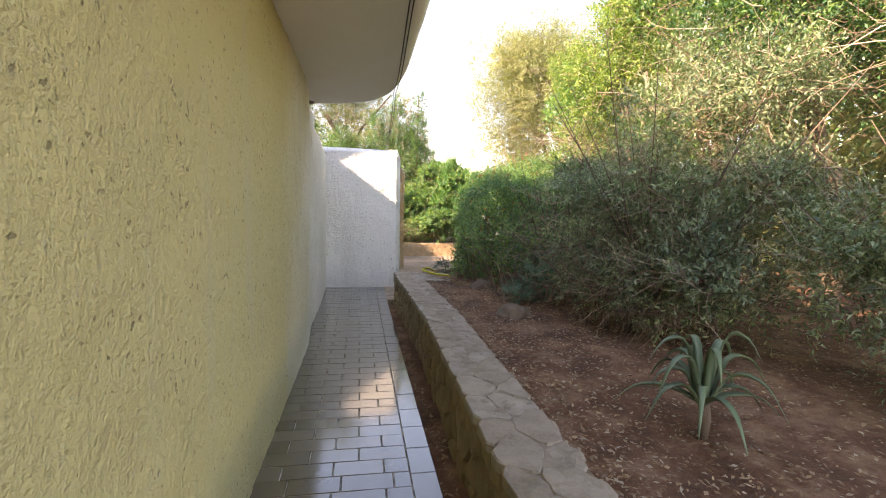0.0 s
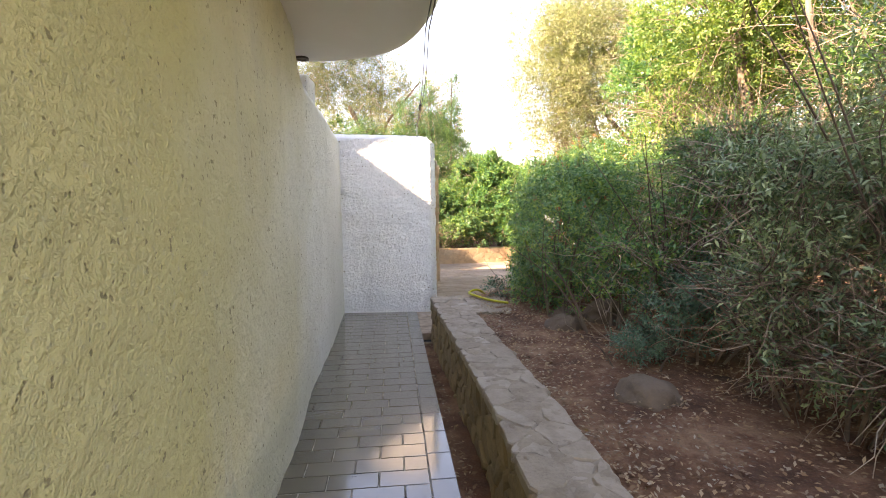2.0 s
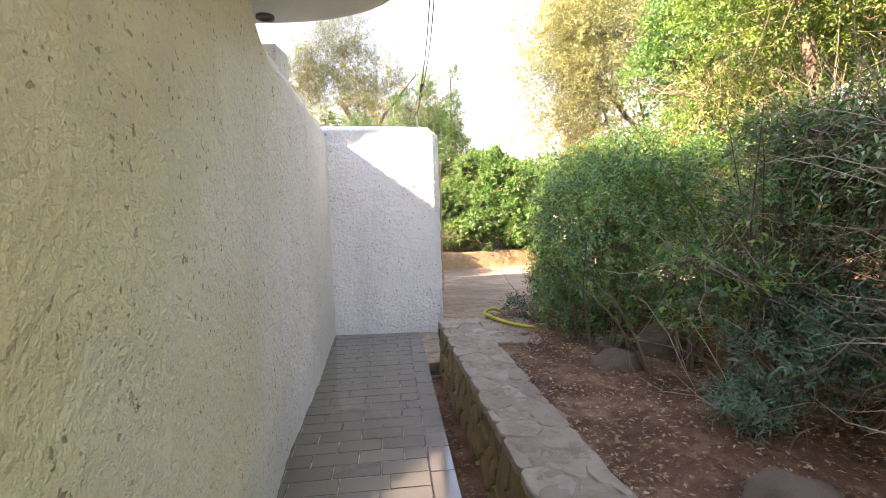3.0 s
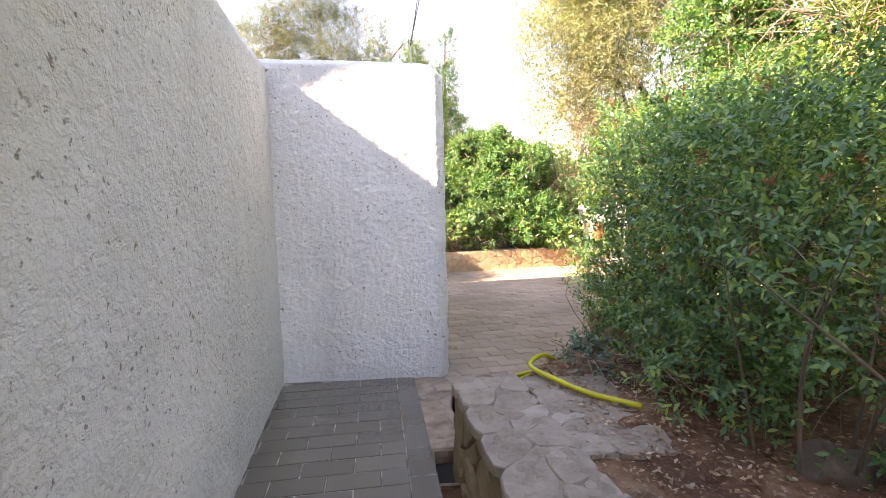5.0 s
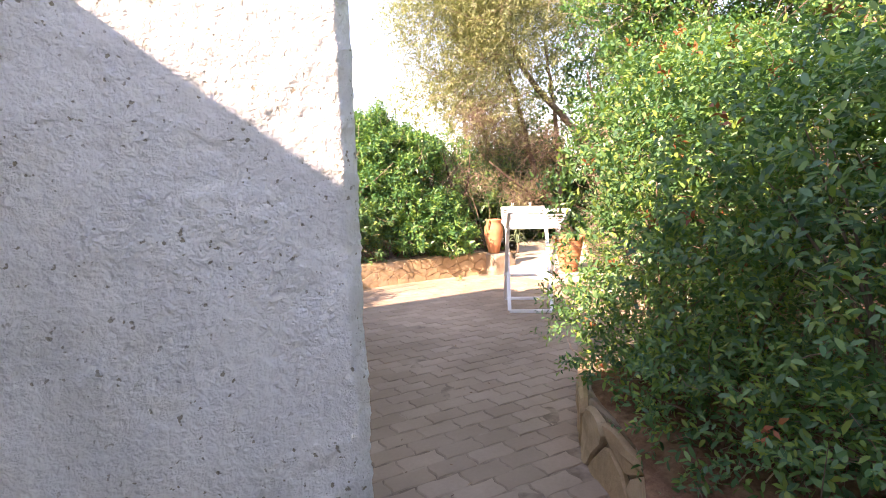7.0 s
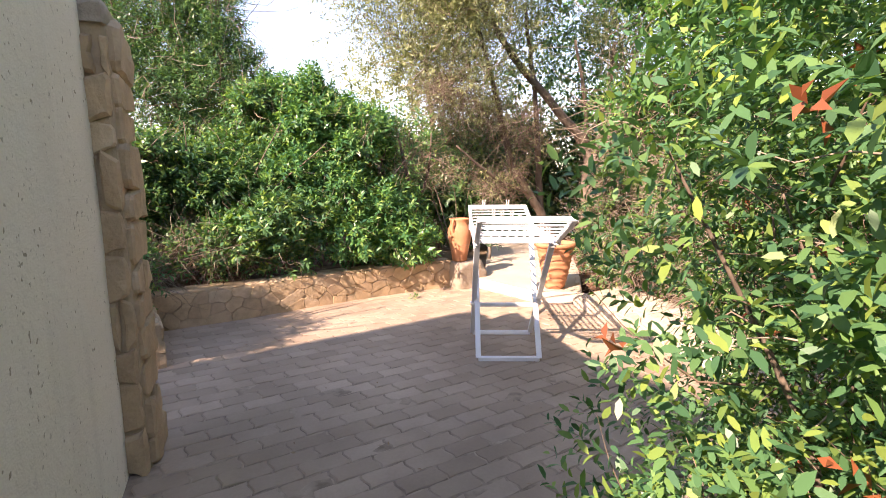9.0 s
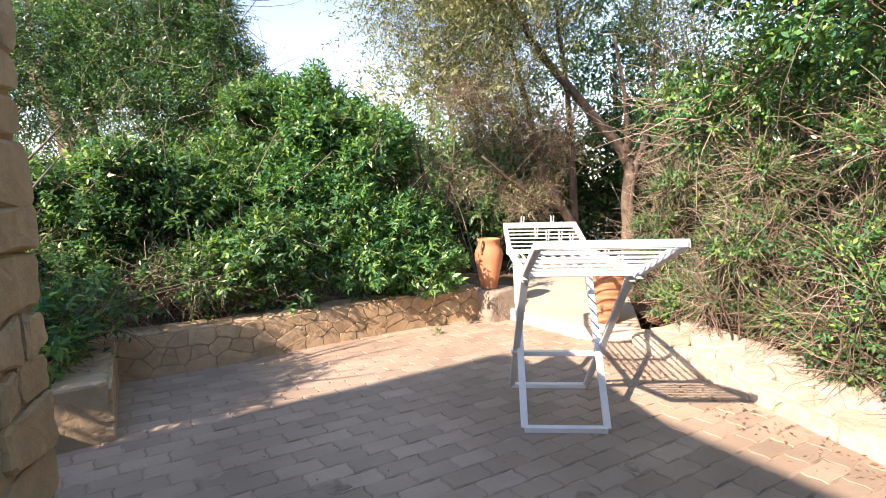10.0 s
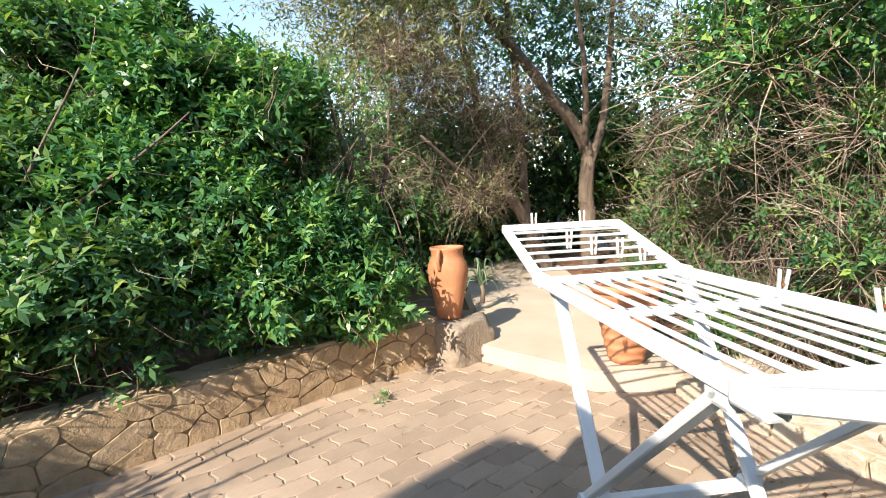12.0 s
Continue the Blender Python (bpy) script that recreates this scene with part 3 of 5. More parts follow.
def stems(x, y, z, n, height, spread, r, seed):
    rng = random.Random(seed)
    out = []
    for i in range(n):
        a = rng.uniform(0, 6.28)
        e = spread * rng.uniform(0.4, 1)
        px, py = x + 0.15 * math.cos(a), y + 0.15 * math.sin(a)
        out.append(([(px, py, z - 0.08), (px + 0.4 * e * math.cos(a), py + 0.4 * e * math.sin(a), z + height * 0.45), (px + e * math.cos(a + 0.4), py + e * math.sin(a + 0.4), z + height * rng.uniform(0.8, 1.05))], r * rng.uniform(0.6, 1.1), r * 0.18))
    return out


def bush(name, label, x, y, z, clumps, sprigs, leaf, aspect, material, seed, stem=(7, 0.022), twig=250, category="bush", **kw):
    ob = plant(name, x, y, z, label, category)
    top = max(q[2] + q[5] for q in clumps) - z
    wide = max(max(abs(q[0] - x), abs(q[1] - y)) for q in clumps) + 0.25
    if stem:
        limbs("stem", stems(x, y, z, stem[0], top * 0.8, wide, stem[1], seed), ob, sides=6)
    if twig:
        twigs("twig", clumps, twig, 0.45, 0.0035, M_TWIG, ob, seed + 5, "thin bare brown twigs")
    crown("crown", clumps, sprigs, leaf, aspect, material, ob, seed + 9, **kw)
    settle(ob)
    return ob


# clipped hedge on the stone edged bed
hedge = plant("hedge", 2.0, 8.6, 0.36, "dense clipped lentisk hedge with some red old leaves", "hedge")
HEDGE = [(2.05, 7.35, 0.96, 0.55, 0.6, 0.7), (2.2, 8.05, 1.0, 0.62, 0.6, 0.74), (2.3, 8.75, 1.05, 0.62, 0.5, 0.78), (2.36, 9.3, 1.1, 0.58, 0.48, 0.84), (2.95, 7.8, 1.04, 0.6, 1.0, 0.76),
         (3.05, 9.0, 1.12, 0.7, 0.75, 0.84), (2.84, 9.68, 1.2, 0.48, 0.32, 0.95), (3.35, 9.85, 1.25, 0.55, 0.36, 1.0), (1.78, 7.75, 0.6, 0.3, 0.5, 0.24), (1.85, 8.4, 0.55, 0.28, 0.45, 0.22), (2.1, 9.25, 0.58, 0.36, 0.4, 0.3), (2.66, 9.5, 0.6, 0.36, 0.3, 0.36), (3.25, 9.85, 0.6, 0.45, 0.26, 0.4), (1.6, 7.5, 0.5, 0.2, 0.35, 0.16)]
limbs("stem", stems(2.1, 8.0, 0.36, 8, 1.1, 0.6, 0.014, 3) + stems(2.4, 9.2, 0.36, 8, 1.1, 0.6, 0.014, 4) + stems(1.75, 7.1, 0.36, 7, 0.9, 0.4, 0.007, 5), hedge, sides=6)
twigs("twig", HEDGE, 900, 0.3, 0.0028, M_TWIG, hedge, 6, "thin brown twigs")
crown("crown", HEDGE, 13000, 0.039, 0.38, L_LENTISK, hedge, 11, per=10, reach=0.12, oval=True, lift=0.3, inner=0.74, square=3.2, swell=0.6)
crown("old_leaves", HEDGE[1:8], 260, 0.042, 0.42, L_RED, hedge, 12, per=7, reach=0.07, inner=0.98, square=3.2, swell=0.6, label="orange-red old leaves")
settle(hedge)

# bushes behind the low wall
def lumps(boxes, n, seed, size=0.42):
    """Small clumps spread through rounded boxes (x, y, z, rx, ry, rz), for an uneven outline."""
    rng = random.Random(seed)
    out = []
    for i in range(n):
        x, y, z, rx, ry, rz = boxes[i % len(boxes)]
        v = Vector((rng.gauss(0, 1), rng.gauss(0, 1), rng.gauss(0, 1))).normalized() * rng.uniform(0.45, 0.95)
        s = size * rng.uniform(0.6, 1.3)
        out.append((x + v.x * rx, y + v.y * ry, z + v.z * rz, s, s, s * 0.75))
    return out


BACK = [
    ("lentisk_bush", "tall glossy green bush behind the low stone wall", 2.5, 15.1, [(2.75, 15.0, 1.3, 0.65, 0.55, 0.7), (2.35, 15.1, 1.75, 0.7, 0.6, 0.55), (2.8, 14.6, 0.75, 0.65, 0.3, 0.35), (2.1, 15.2, 2.05, 0.45, 0.4, 0.4), (2.0, 14.8, 1.15, 0.6, 0.45, 0.65)], 44, L_LIME, 7600),
    ("pittosporum_bush", "dense green bush above the low stone wall", 1.0, 15.0, [(1.2, 14.8, 1.25, 0.7, 0.5, 0.6), (0.8, 15.2, 1.8, 0.7, 0.7, 0.6), (1.5, 15.3, 1.95, 0.5, 0.5, 0.5), (1.5, 14.5, 0.75, 0.5, 0.3, 0.3), (0.3, 14.7, 1.3, 0.6, 0.5, 0.5)], 36, L_LENTISK, 6000),
    ("pittosporum_bush", "dense dark green bush above the low stone wall", -0.6, 15.0, [(-0.5, 15.0, 1.3, 0.8, 0.7, 0.45), (-1.2, 15.2, 1.5, 0.9, 0.8, 0.5), (0.1, 14.7, 1.1, 0.5, 0.4, 0.35), (-0.9, 14.6, 0.9, 0.5, 0.4, 0.3)], 28, L_DARK, 4600),
    ("lentisk_bush", "green bush beside the stone pillar", -0.6, 13.2, [(-0.4, 13.5, 0.75, 0.35, 0.4, 0.4), (0.2, 13.3, 0.58, 0.28, 0.5, 0.2), (-1.0, 12.7, 1.2, 0.5, 0.6, 0.75), (-1.3, 12.3, 1.9, 0.5, 0.5, 0.5), (-0.9, 13.9, 0.9, 0.6, 0.5, 0.5)], 30, L_LIME, 1300),
]
for i, (nm, lab, x, y, boxes, n, mat, many) in enumerate(BACK):
    bush(nm, lab, x, y, 0.3, lumps(boxes, n, 500 + i, 0.3), many, 0.085, 0.36, mat, 40 + 20 * i, (14, 0.026), 1100, per=9, reach=0.14, inner=0.3, lift=0.55)
spires = plant("bush_shoots", 2.1, 15.2, 0.3, "upright bright green shoots rising from the bush top", "shoots")
for k, (x, y, z, h) in enumerate(((2.08, 15.15, 2.3, 0.5), (2.25, 15.2, 2.2, 0.4), (1.85, 15.2, 2.2, 0.35), (2.5, 15.1, 2.1, 0.3), (2.75, 15.05, 1.95, 0.3), (1.6, 15.3, 2.3, 0.35))):
    limbs("stem", [([(x, y, z - 0.8), (x + 0.03, y, z), (x + 0.02, y + 0.02, z + h)], 0.012, 0.004)], spires, sides=5)
    crown("shoot", [(x + 0.02, y, z + 0.4 * h, 0.13, 0.13, 0.6 * h)], 90, 0.075, 0.34, L_LIME, spires, 620 + k, per=8, reach=0.1, lift=0.9, inner=0.2)
settle(spires)
crown_old = plant("dry_sprays", 2.6, 15.0, 0.3, "small orange dry leaf sprays in the bush", "leaves")
crown("sprays", [(2.5, 14.95, 1.4, 0.5, 0.3, 0.5)], 26, 0.06, 0.36, L_RED, crown_old, 91, per=5, reach=0.06, inner=0.8)
settle(crown_old)
sapling = plant("young_tree", 3.45, 15.15, 0.3, "thin pale stemmed young tree behind the wall", "tree")
limbs("trunk", [([(3.45, 15.15, 0.2), (3.42, 15.1, 0.9), (3.3, 15.1, 1.6), (3.2, 15.2, 2.2)], 0.05, 0.012), ([(3.15, 15.3, 0.2), (3.12, 15.25, 1.0), (3.0, 15.3, 2.0)], 0.045, 0.012), ([(3.42, 15.1, 0.9), (3.6, 15.0, 1.5), (3.65, 15.0, 2.0)], 0.025, 0.008)], sapling)
twigs("twig", [(3.3, 15.05, 1.6, 0.4, 0.3, 0.6)], 220, 0.5, 0.004, M_TWIG, sapling, 92, "pale tangled twigs")
crown("crown", [(3.3, 15.1, 1.8, 0.5, 0.4, 0.6)], 160, 0.06, 0.36, L_LIME, sapling, 93, per=7, inner=0.3)
settle(sapling)


def tree(name, label, x, y, z, lines, clumps, sprigs, leaf, aspect, material, seed, twig=400, **kw):
    ob = plant(name, x, y, z, label, "tree")
    limbs("trunk", lines, ob)
    if twig:
        twigs("twig", clumps, twig, 0.9, 0.006, M_TWIG, ob, seed + 3, "thin bare twigs")
    crown("crown", clumps, sprigs, leaf, aspect, material, ob, seed, **kw)
    settle(ob)
    return ob


def blob(x, y, z, r, n, seed, flat=0.75, size=0.42):
    """n clumps spread through a round crown."""
    rng = random.Random(seed)
    out = []
    while len(out) < n:
        v = Vector((rng.uniform(-1, 1), rng.uniform(-1, 1), rng.uniform(-0.85, 1)))
        if 0.35 < v.length < 1:
            s = r * size * rng.uniform(0.75, 1.25)
            out.append((x + v.x * r * 0.75, y + v.y * r * 0.75, z + v.z * r * flat, s, s, s * 0.8))
    return out


tree("olive_tree", "old olive tree with a large silvery grey-green crown", 7.2, 16.1, 0.1,
     [([(7.3, 16.1, 0.0), (7.25, 16.1, 1.0), (7.2, 16.1, 1.9), (6.6, 16.2, 2.6), (5.6, 16.3, 3.6), (4.8, 16.3, 4.8)], 0.13, 0.04), ([(7.25, 16.1, 1.5), (7.5, 16.0, 2.4), (7.6, 15.9, 3.8)], 0.08, 0.03), ([(6.85, 16.45, 0.0), (6.4, 16.4, 0.8), (5.7, 16.3, 1.7), (5.4, 16.2, 2.6), (5.0, 16.2, 3.8)], 0.1, 0.03), ([(6.6, 16.6, 0.0), (6.5, 16.6, 1.6), (6.3, 16.5, 3.0), (6.0, 16.4, 4.4)], 0.08, 0.03), ([(6.2, 16.4, 1.1), (5.2, 16.0, 1.4), (4.4, 15.8, 1.9)], 0.04, 0.015), ([(7.2, 16.1, 1.8), (6.9, 15.8, 2.6), (6.4, 15.5, 3.6)], 0.06, 0.02)],
     blob(5.0, 16.5, 5.3, 2.4, 30, 5, 0.8) + blob(3.9, 16.3, 5.3, 1.45, 12, 6, 1.0) + blob(4.5, 16.1, 3.7, 1.25, 13, 8, 0.95) + blob(7.4, 15.8, 4.6, 1.5, 9, 7, 0.7), 24000, 0.075, 0.28, L_OLIVE, 101, per=8, reach=0.28, lift=0.2, inner=0.5, twig=1100)
tree("pine_tree", "old pine with dark bent trunk and thin needles", -1.1, 18.0, 0.2,
     [([(-1.0, 17.9, 0.1), (-0.85, 17.8, 1.6), (-1.1, 17.8, 2.9), (-1.9, 18, 4.4)], 0.17, 0.07), ([(-0.9, 17.8, 2.1), (-0.2, 17.7, 3.2), (0.5, 17.7, 3.9), (1.3, 17.7, 4.25)], 0.07, 0.02), ([(-1.2, 17.8, 3.0), (-0.6, 17.6, 4.0), (0.3, 17.4, 5.0)], 0.06, 0.02)],
     blob(-1.9, 17.8, 5.1, 2.1, 20, 15, 0.75, 0.36) + [(0.2, 17.6, 4.7, 0.7, 0.6, 0.4), (0.9, 17.7, 4.4, 0.5, 0.5, 0.25), (-0.2, 17.4, 3.6, 0.7, 0.6, 0.4)], 7500, 0.1, 0.09, L_PINE, 111, per=12, reach=0.24, lift=0.5, inner=0.45, twig=600)
tree("cypress_tree", "tall sunlit grey-green trees beyond the white wall", 0.2, 21.5, 0.0, [([(0.3, 21.5, 0), (0.1, 21.4, 2.6), (0.2, 21.5, 5.2)], 0.16, 0.03), ([(-1.6, 21.5, 0), (-1.5, 21.4, 2.6), (-1.7, 21.5, 5.0)], 0.16, 0.03), ([(-4.2, 21.5, 0), (-4.1, 21.4, 2.6), (-4.3, 21.5, 5.0)], 0.16, 0.03)],
     [(0.42 * i - 5.2, 21.4 + 0.4 * math.sin(i), 3.2 + 0.3 * math.sin(2.3 * i) - 0.05 * max(0, i - 11), 0.45, 0.6, 2.9 + 0.9 * math.sin(1.9 * i) - 0.12 * max(0, i - 11)) for i in range(17)], 6000, 0.12, 0.3, L_OLIVE, 121, per=8, reach=0.34, lift=0.9, inner=0.5)
tree("slender_tree", "slender dark green tree rising above the bushes", 0.95, 15.9, 0.3, [([(1.05, 15.7, 0.2), (1.1, 15.65, 2.2), (1.15, 15.6, 4.6)], 0.06, 0.012), ([(1.1, 15.65, 1.8), (0.7, 15.7, 2.8), (0.5, 15.7, 4.2)], 0.035, 0.01), ([(1.08, 15.65, 1.5), (0.3, 15.8, 2.4), (-0.1, 15.8, 3.8)], 0.035, 0.01)],
     [(1.12, 15.6, 2.7, 0.36, 0.36, 0.6), (1.18, 15.6, 3.5, 0.26, 0.26, 0.6), (1.18, 15.6, 4.3, 0.15, 0.15, 0.5), (0.6, 15.7, 3.2, 0.34, 0.36, 0.6), (0.5, 15.7, 4.0, 0.22, 0.22, 0.5), (0.05, 15.8, 2.9, 0.4, 0.36, 0.6), (-0.1, 15.8, 3.6, 0.26, 0.26, 0.5), (1.45, 15.6, 2.6, 0.25, 0.25, 0.4), (0.2, 15.7, 2.3, 0.6, 0.45, 0.6), (-0.6, 15.8, 2.6, 0.6, 0.45, 0.8), (0.8, 15.6, 2.3, 0.5, 0.4, 0.5), (-1.2, 15.9, 2.9, 0.5, 0.45, 0.7), (0.9, 15.7, 3.1, 0.4, 0.35, 0.5)], 7000, 0.055, 0.3, L_DARK, 131, per=9, reach=0.18, lift=0.8, inner=0.25)
# trees beside the patio and behind the bed
tree("broadleaf_tree", "leafy green tree beside the patio", 6.3, 11.6, 0.25,
     [([(6.0, 12.0, 0.1), (6.1, 12.0, 1.5), (5.9, 12.1, 2.6), (5.6, 12.2, 4.0)], 0.11, 0.04), ([(6.6, 11.2, 0.1), (6.6, 11.2, 1.6), (6.3, 11.1, 3.2)], 0.1, 0.03), ([(5.6, 12.6, 0.1), (5.6, 12.6, 1.2), (5.3, 12.8, 2.4)], 0.06, 0.02)],
     blob(6.0, 11.8, 3.7, 2.0, 20, 25, 0.75, 0.3) + lumps([(5.5, 12.6, 1.9, 0.6, 0.6, 0.5), (5.6, 11.6, 1.7, 0.6, 0.7, 0.5), (5.6, 13.4, 2.1, 0.5, 0.5, 0.5)], 12, 26, 0.24), 8500, 0.07, 0.5, L_LIME, 141, per=8, reach=0.2, lift=0.25, inner=0.4, twig=1100)
tree("broadleaf_tree", "leafy green tree behind the hedge", 4.4, 8.2, 0.36,
     [([(4.3, 8.4, 0.3), (4.3, 8.3, 1.4), (4.0, 8.2, 2.8), (3.7, 8.2, 4.0)], 0.11, 0.03), ([(4.9, 7.6, 0.3), (5.0, 7.6, 1.5), (5.3, 7.4, 3.2)], 0.1, 0.03)],
     blob(4.6, 8.3, 3.8, 1.8, 22, 35, 0.75, 0.33) + lumps([(3.7, 8.6, 2.3, 0.5, 0.6, 0.4), (4.9, 7.2, 2.3, 0.7, 0.7, 0.5)], 10, 36, 0.25), 10500, 0.052, 0.42, L_SUNLIT, 151, per=8, reach=0.2, lift=0.25, inner=0.45, twig=900)
tree("broadleaf_tree", "shady tree with twisted trunks behind the bed", 4.8, 4.8, 0.36,
     [([(4.6, 5.2, 0.3), (4.7, 5.2, 1.3), (4.3, 5.3, 2.6), (3.9, 5.4, 4.2)], 0.11, 0.03), ([(5.0, 4.5, 0.3), (5.2, 4.5, 1.4), (5.0, 4.1, 3.2)], 0.09, 0.03), ([(4.0, 6.6, 0.3), (3.75, 6.6, 0.9), (3.8, 6.7, 1.6), (3.6, 6.8, 3.0)], 0.08, 0.02)],
     blob(4.7, 4.9, 3.9, 2.0, 24, 45, 0.7, 0.3) + lumps([(3.9, 5.6, 2.4, 0.6, 0.7, 0.5), (4.3, 3.6, 2.3, 0.7, 0.7, 0.6)], 12, 46, 0.25), 13500, 0.05, 0.4, L_DARK, 161, per=8, reach=0.2, lift=0.2, inner=0.4, twig=1100)
# shrubs in the bed
bush("grey_shrub", "wispy grey-green shrub with many thin bare stems", 2.9, 4.6, 0.38, lumps([(2.8, 4.6, 1.6, 0.6, 0.6, 0.6), (3.2, 4.1, 1.3, 0.7, 0.6, 0.6), (2.7, 5.2, 1.5, 0.5, 0.5, 0.5), (3.4, 4.8, 2.2, 0.7, 0.7, 0.6), (2.9, 4.2, 0.95, 0.6, 0.5, 0.3)], 40, 71, 0.25), 5000, 0.05, 0.26, L_GREY, 201, (13, 0.012), 1500, per=10, reach=0.2, inner=0.2, lift=0.2)
bush("grey_shrub", "wispy grey-green shrub with many thin bare stems", 3.5, 2.9, 0.38, lumps([(3.4, 2.9, 1.2, 0.6, 0.5, 0.5), (3.6, 2.4, 1.6, 0.6, 0.5, 0.7), (3.2, 3.3, 1.0, 0.45, 0.45, 0.4), (4.0, 3.0, 1.9, 0.7, 0.7, 0.7), (3.3, 2.5, 0.9, 0.5, 0.4, 0.35)], 40, 72, 0.24), 4800, 0.05, 0.26, L_GREY, 221, (10, 0.012), 900, per=10, reach=0.2, inner=0.2, lift=0.2)
bush("grey_shrub", "low open shrub of fine grey-green leaves and twigs", 2.4, 4.9, 0.38, lumps([(2.3, 4.9, 0.8, 0.4, 0.45, 0.3), (2.6, 5.3, 1.1, 0.45, 0.4, 0.4), (2.55, 4.4, 0.75, 0.35, 0.3, 0.25)], 22, 75, 0.2), 1300, 0.042, 0.3, L_GREY, 231, (24, 0.01), 1100, per=9, reach=0.16, inner=0.2, lift=0.3)
bush("dark_shrub", "low dark shrub with bare twigs in the bed", 2.6, 6.3, 0.38, lumps([(2.6, 6.3, 1.2, 0.5, 0.5, 0.4), (2.9, 6.6, 1.6, 0.5, 0.5, 0.5), (3.0, 5.9, 1.8, 0.6, 0.5, 0.5)], 20, 73, 0.22), 2000, 0.045, 0.4, L_DARK, 241, (14, 0.011), 1500, per=9, reach=0.18, inner=0.2, lift=0.2)
bush("leafy_shrub", "open bright green shrub with thin branching stems", 1.95, 6.35, 0.38, lumps([(1.95, 6.35, 0.85, 0.3, 0.4, 0.3), (2.2, 6.0, 1.1, 0.3, 0.3, 0.3)], 12, 74, 0.14), 260, 0.05, 0.42, L_LIME, 251, (10, 0.01), 220, per=8, reach=0.12, inner=0.2, lift=0.3)
bush("blue_shrub", "low blue-green shrub on the soil", 2.3, 5.9, 0.4, [(2.2, 5.85, 0.66, 0.26, 0.24, 0.2), (2.5, 5.95, 0.72, 0.3, 0.3, 0.22), (2.8, 6.0, 0.66, 0.26, 0.3, 0.2)], 850, 0.05, 0.24, L_BLUE, 261, (7, 0.01), 90, per=12, reach=0.14, inner=0.4, lift=0.6)
bush("blue_shrub", "small blue-green shrub on the soil", 1.87, 5.74, 0.4, [(1.87, 5.74, 0.48, 0.13, 0.12, 0.09)], 130, 0.04, 0.24, L_BLUE, 271, (4, 0.008), 20, per=12, reach=0.1, inner=0.4, lift=0.6)
bush("blue_shrub", "small green sprig growing on the stone wall's end", 1.3, 7.95, 0.39, [(1.3, 7.93, 0.46, 0.09, 0.08, 0.06)], 40, 0.045, 0.3, L_BLUE, 275, (4, 0.005), 10, per=9, reach=0.1, inner=0.3, lift=0.5)
# sunlit scrub further behind the bed
for i, (x, y) in enumerate(((7.0, 4.0), (7.4, 6.2), (6.8, 8.2), (8.0, 9.6))):
    bush("scrub_bush", "dry pale sunlit scrub behind the bed", x, y, 0.36, lumps([(x, y, 1.0, 0.7, 0.8, 0.6), (x + 0.4, y + 0.4, 1.6, 0.6, 0.7, 0.5)], 12, 80 + i, 0.28), 900, 0.06, 0.35, L_OLIVE, 700 + 13 * i, (10, 0.016), 500, per=8, reach=0.2, inner=0.3)
# twiggy undergrowth beside the patio
for i, (x, y, s) in enumerate(((5.05, 12.4, 0.85), (4.95, 11.3, 0.85), (5.6, 13.6, 0.85), (5.2, 10.4, 0.85))):
    bush("twiggy_bush", "half-bare bush of tangled pale brown twigs", x, y, 0.2, lumps([(x, y, 0.75, s * 0.5, s * 0.6, 0.45), (x + 0.3, y + 0.3, 1.4, s * 0.6, s * 0.6, 0.5), (x - 0.05, y, 0.36, 0.42, 0.75, 0.16)], 21, 90 + i, 0.16), 1100, 0.055, 0.45, L_LIME if i % 2 else L_LENTISK, 300 + 17 * i, (7, 0.009), 1900, per=8, reach=0.13, inner=0.2)
bush("twiggy_bush", "dead brown bush of drooping tangled twigs under the olive", 4.6, 16.2, 0.3, lumps([(4.4, 16.0, 2.6, 0.6, 0.5, 0.5), (4.9, 16.2, 2.7, 0.8, 0.6, 0.8), (5.6, 16.2, 2.4, 0.8, 0.6, 0.7), (4.9, 16.2, 1.4, 0.9, 0.5, 0.5)], 28, 94, 0.34), 700, 0.055, 0.3, L_OLIVE, 371, (7, 0.012), 2600, per=6, reach=0.2, inner=0.3)
bush("twiggy_bush", "low brown thicket of dry twigs behind the stone wall", -0.2, 14.6, 0.3, lumps([(-0.6, 14.5, 0.7, 0.6, 0.35, 0.3), (0.3, 14.35, 0.62, 0.6, 0.3, 0.25), (1.0, 14.38, 0.58, 0.5, 0.28, 0.22)], 26, 95, 0.2), 1000, 0.06, 0.36, L_DARK, 391, (8, 0.009), 1300, per=7, reach=0.13, inner=0.2)
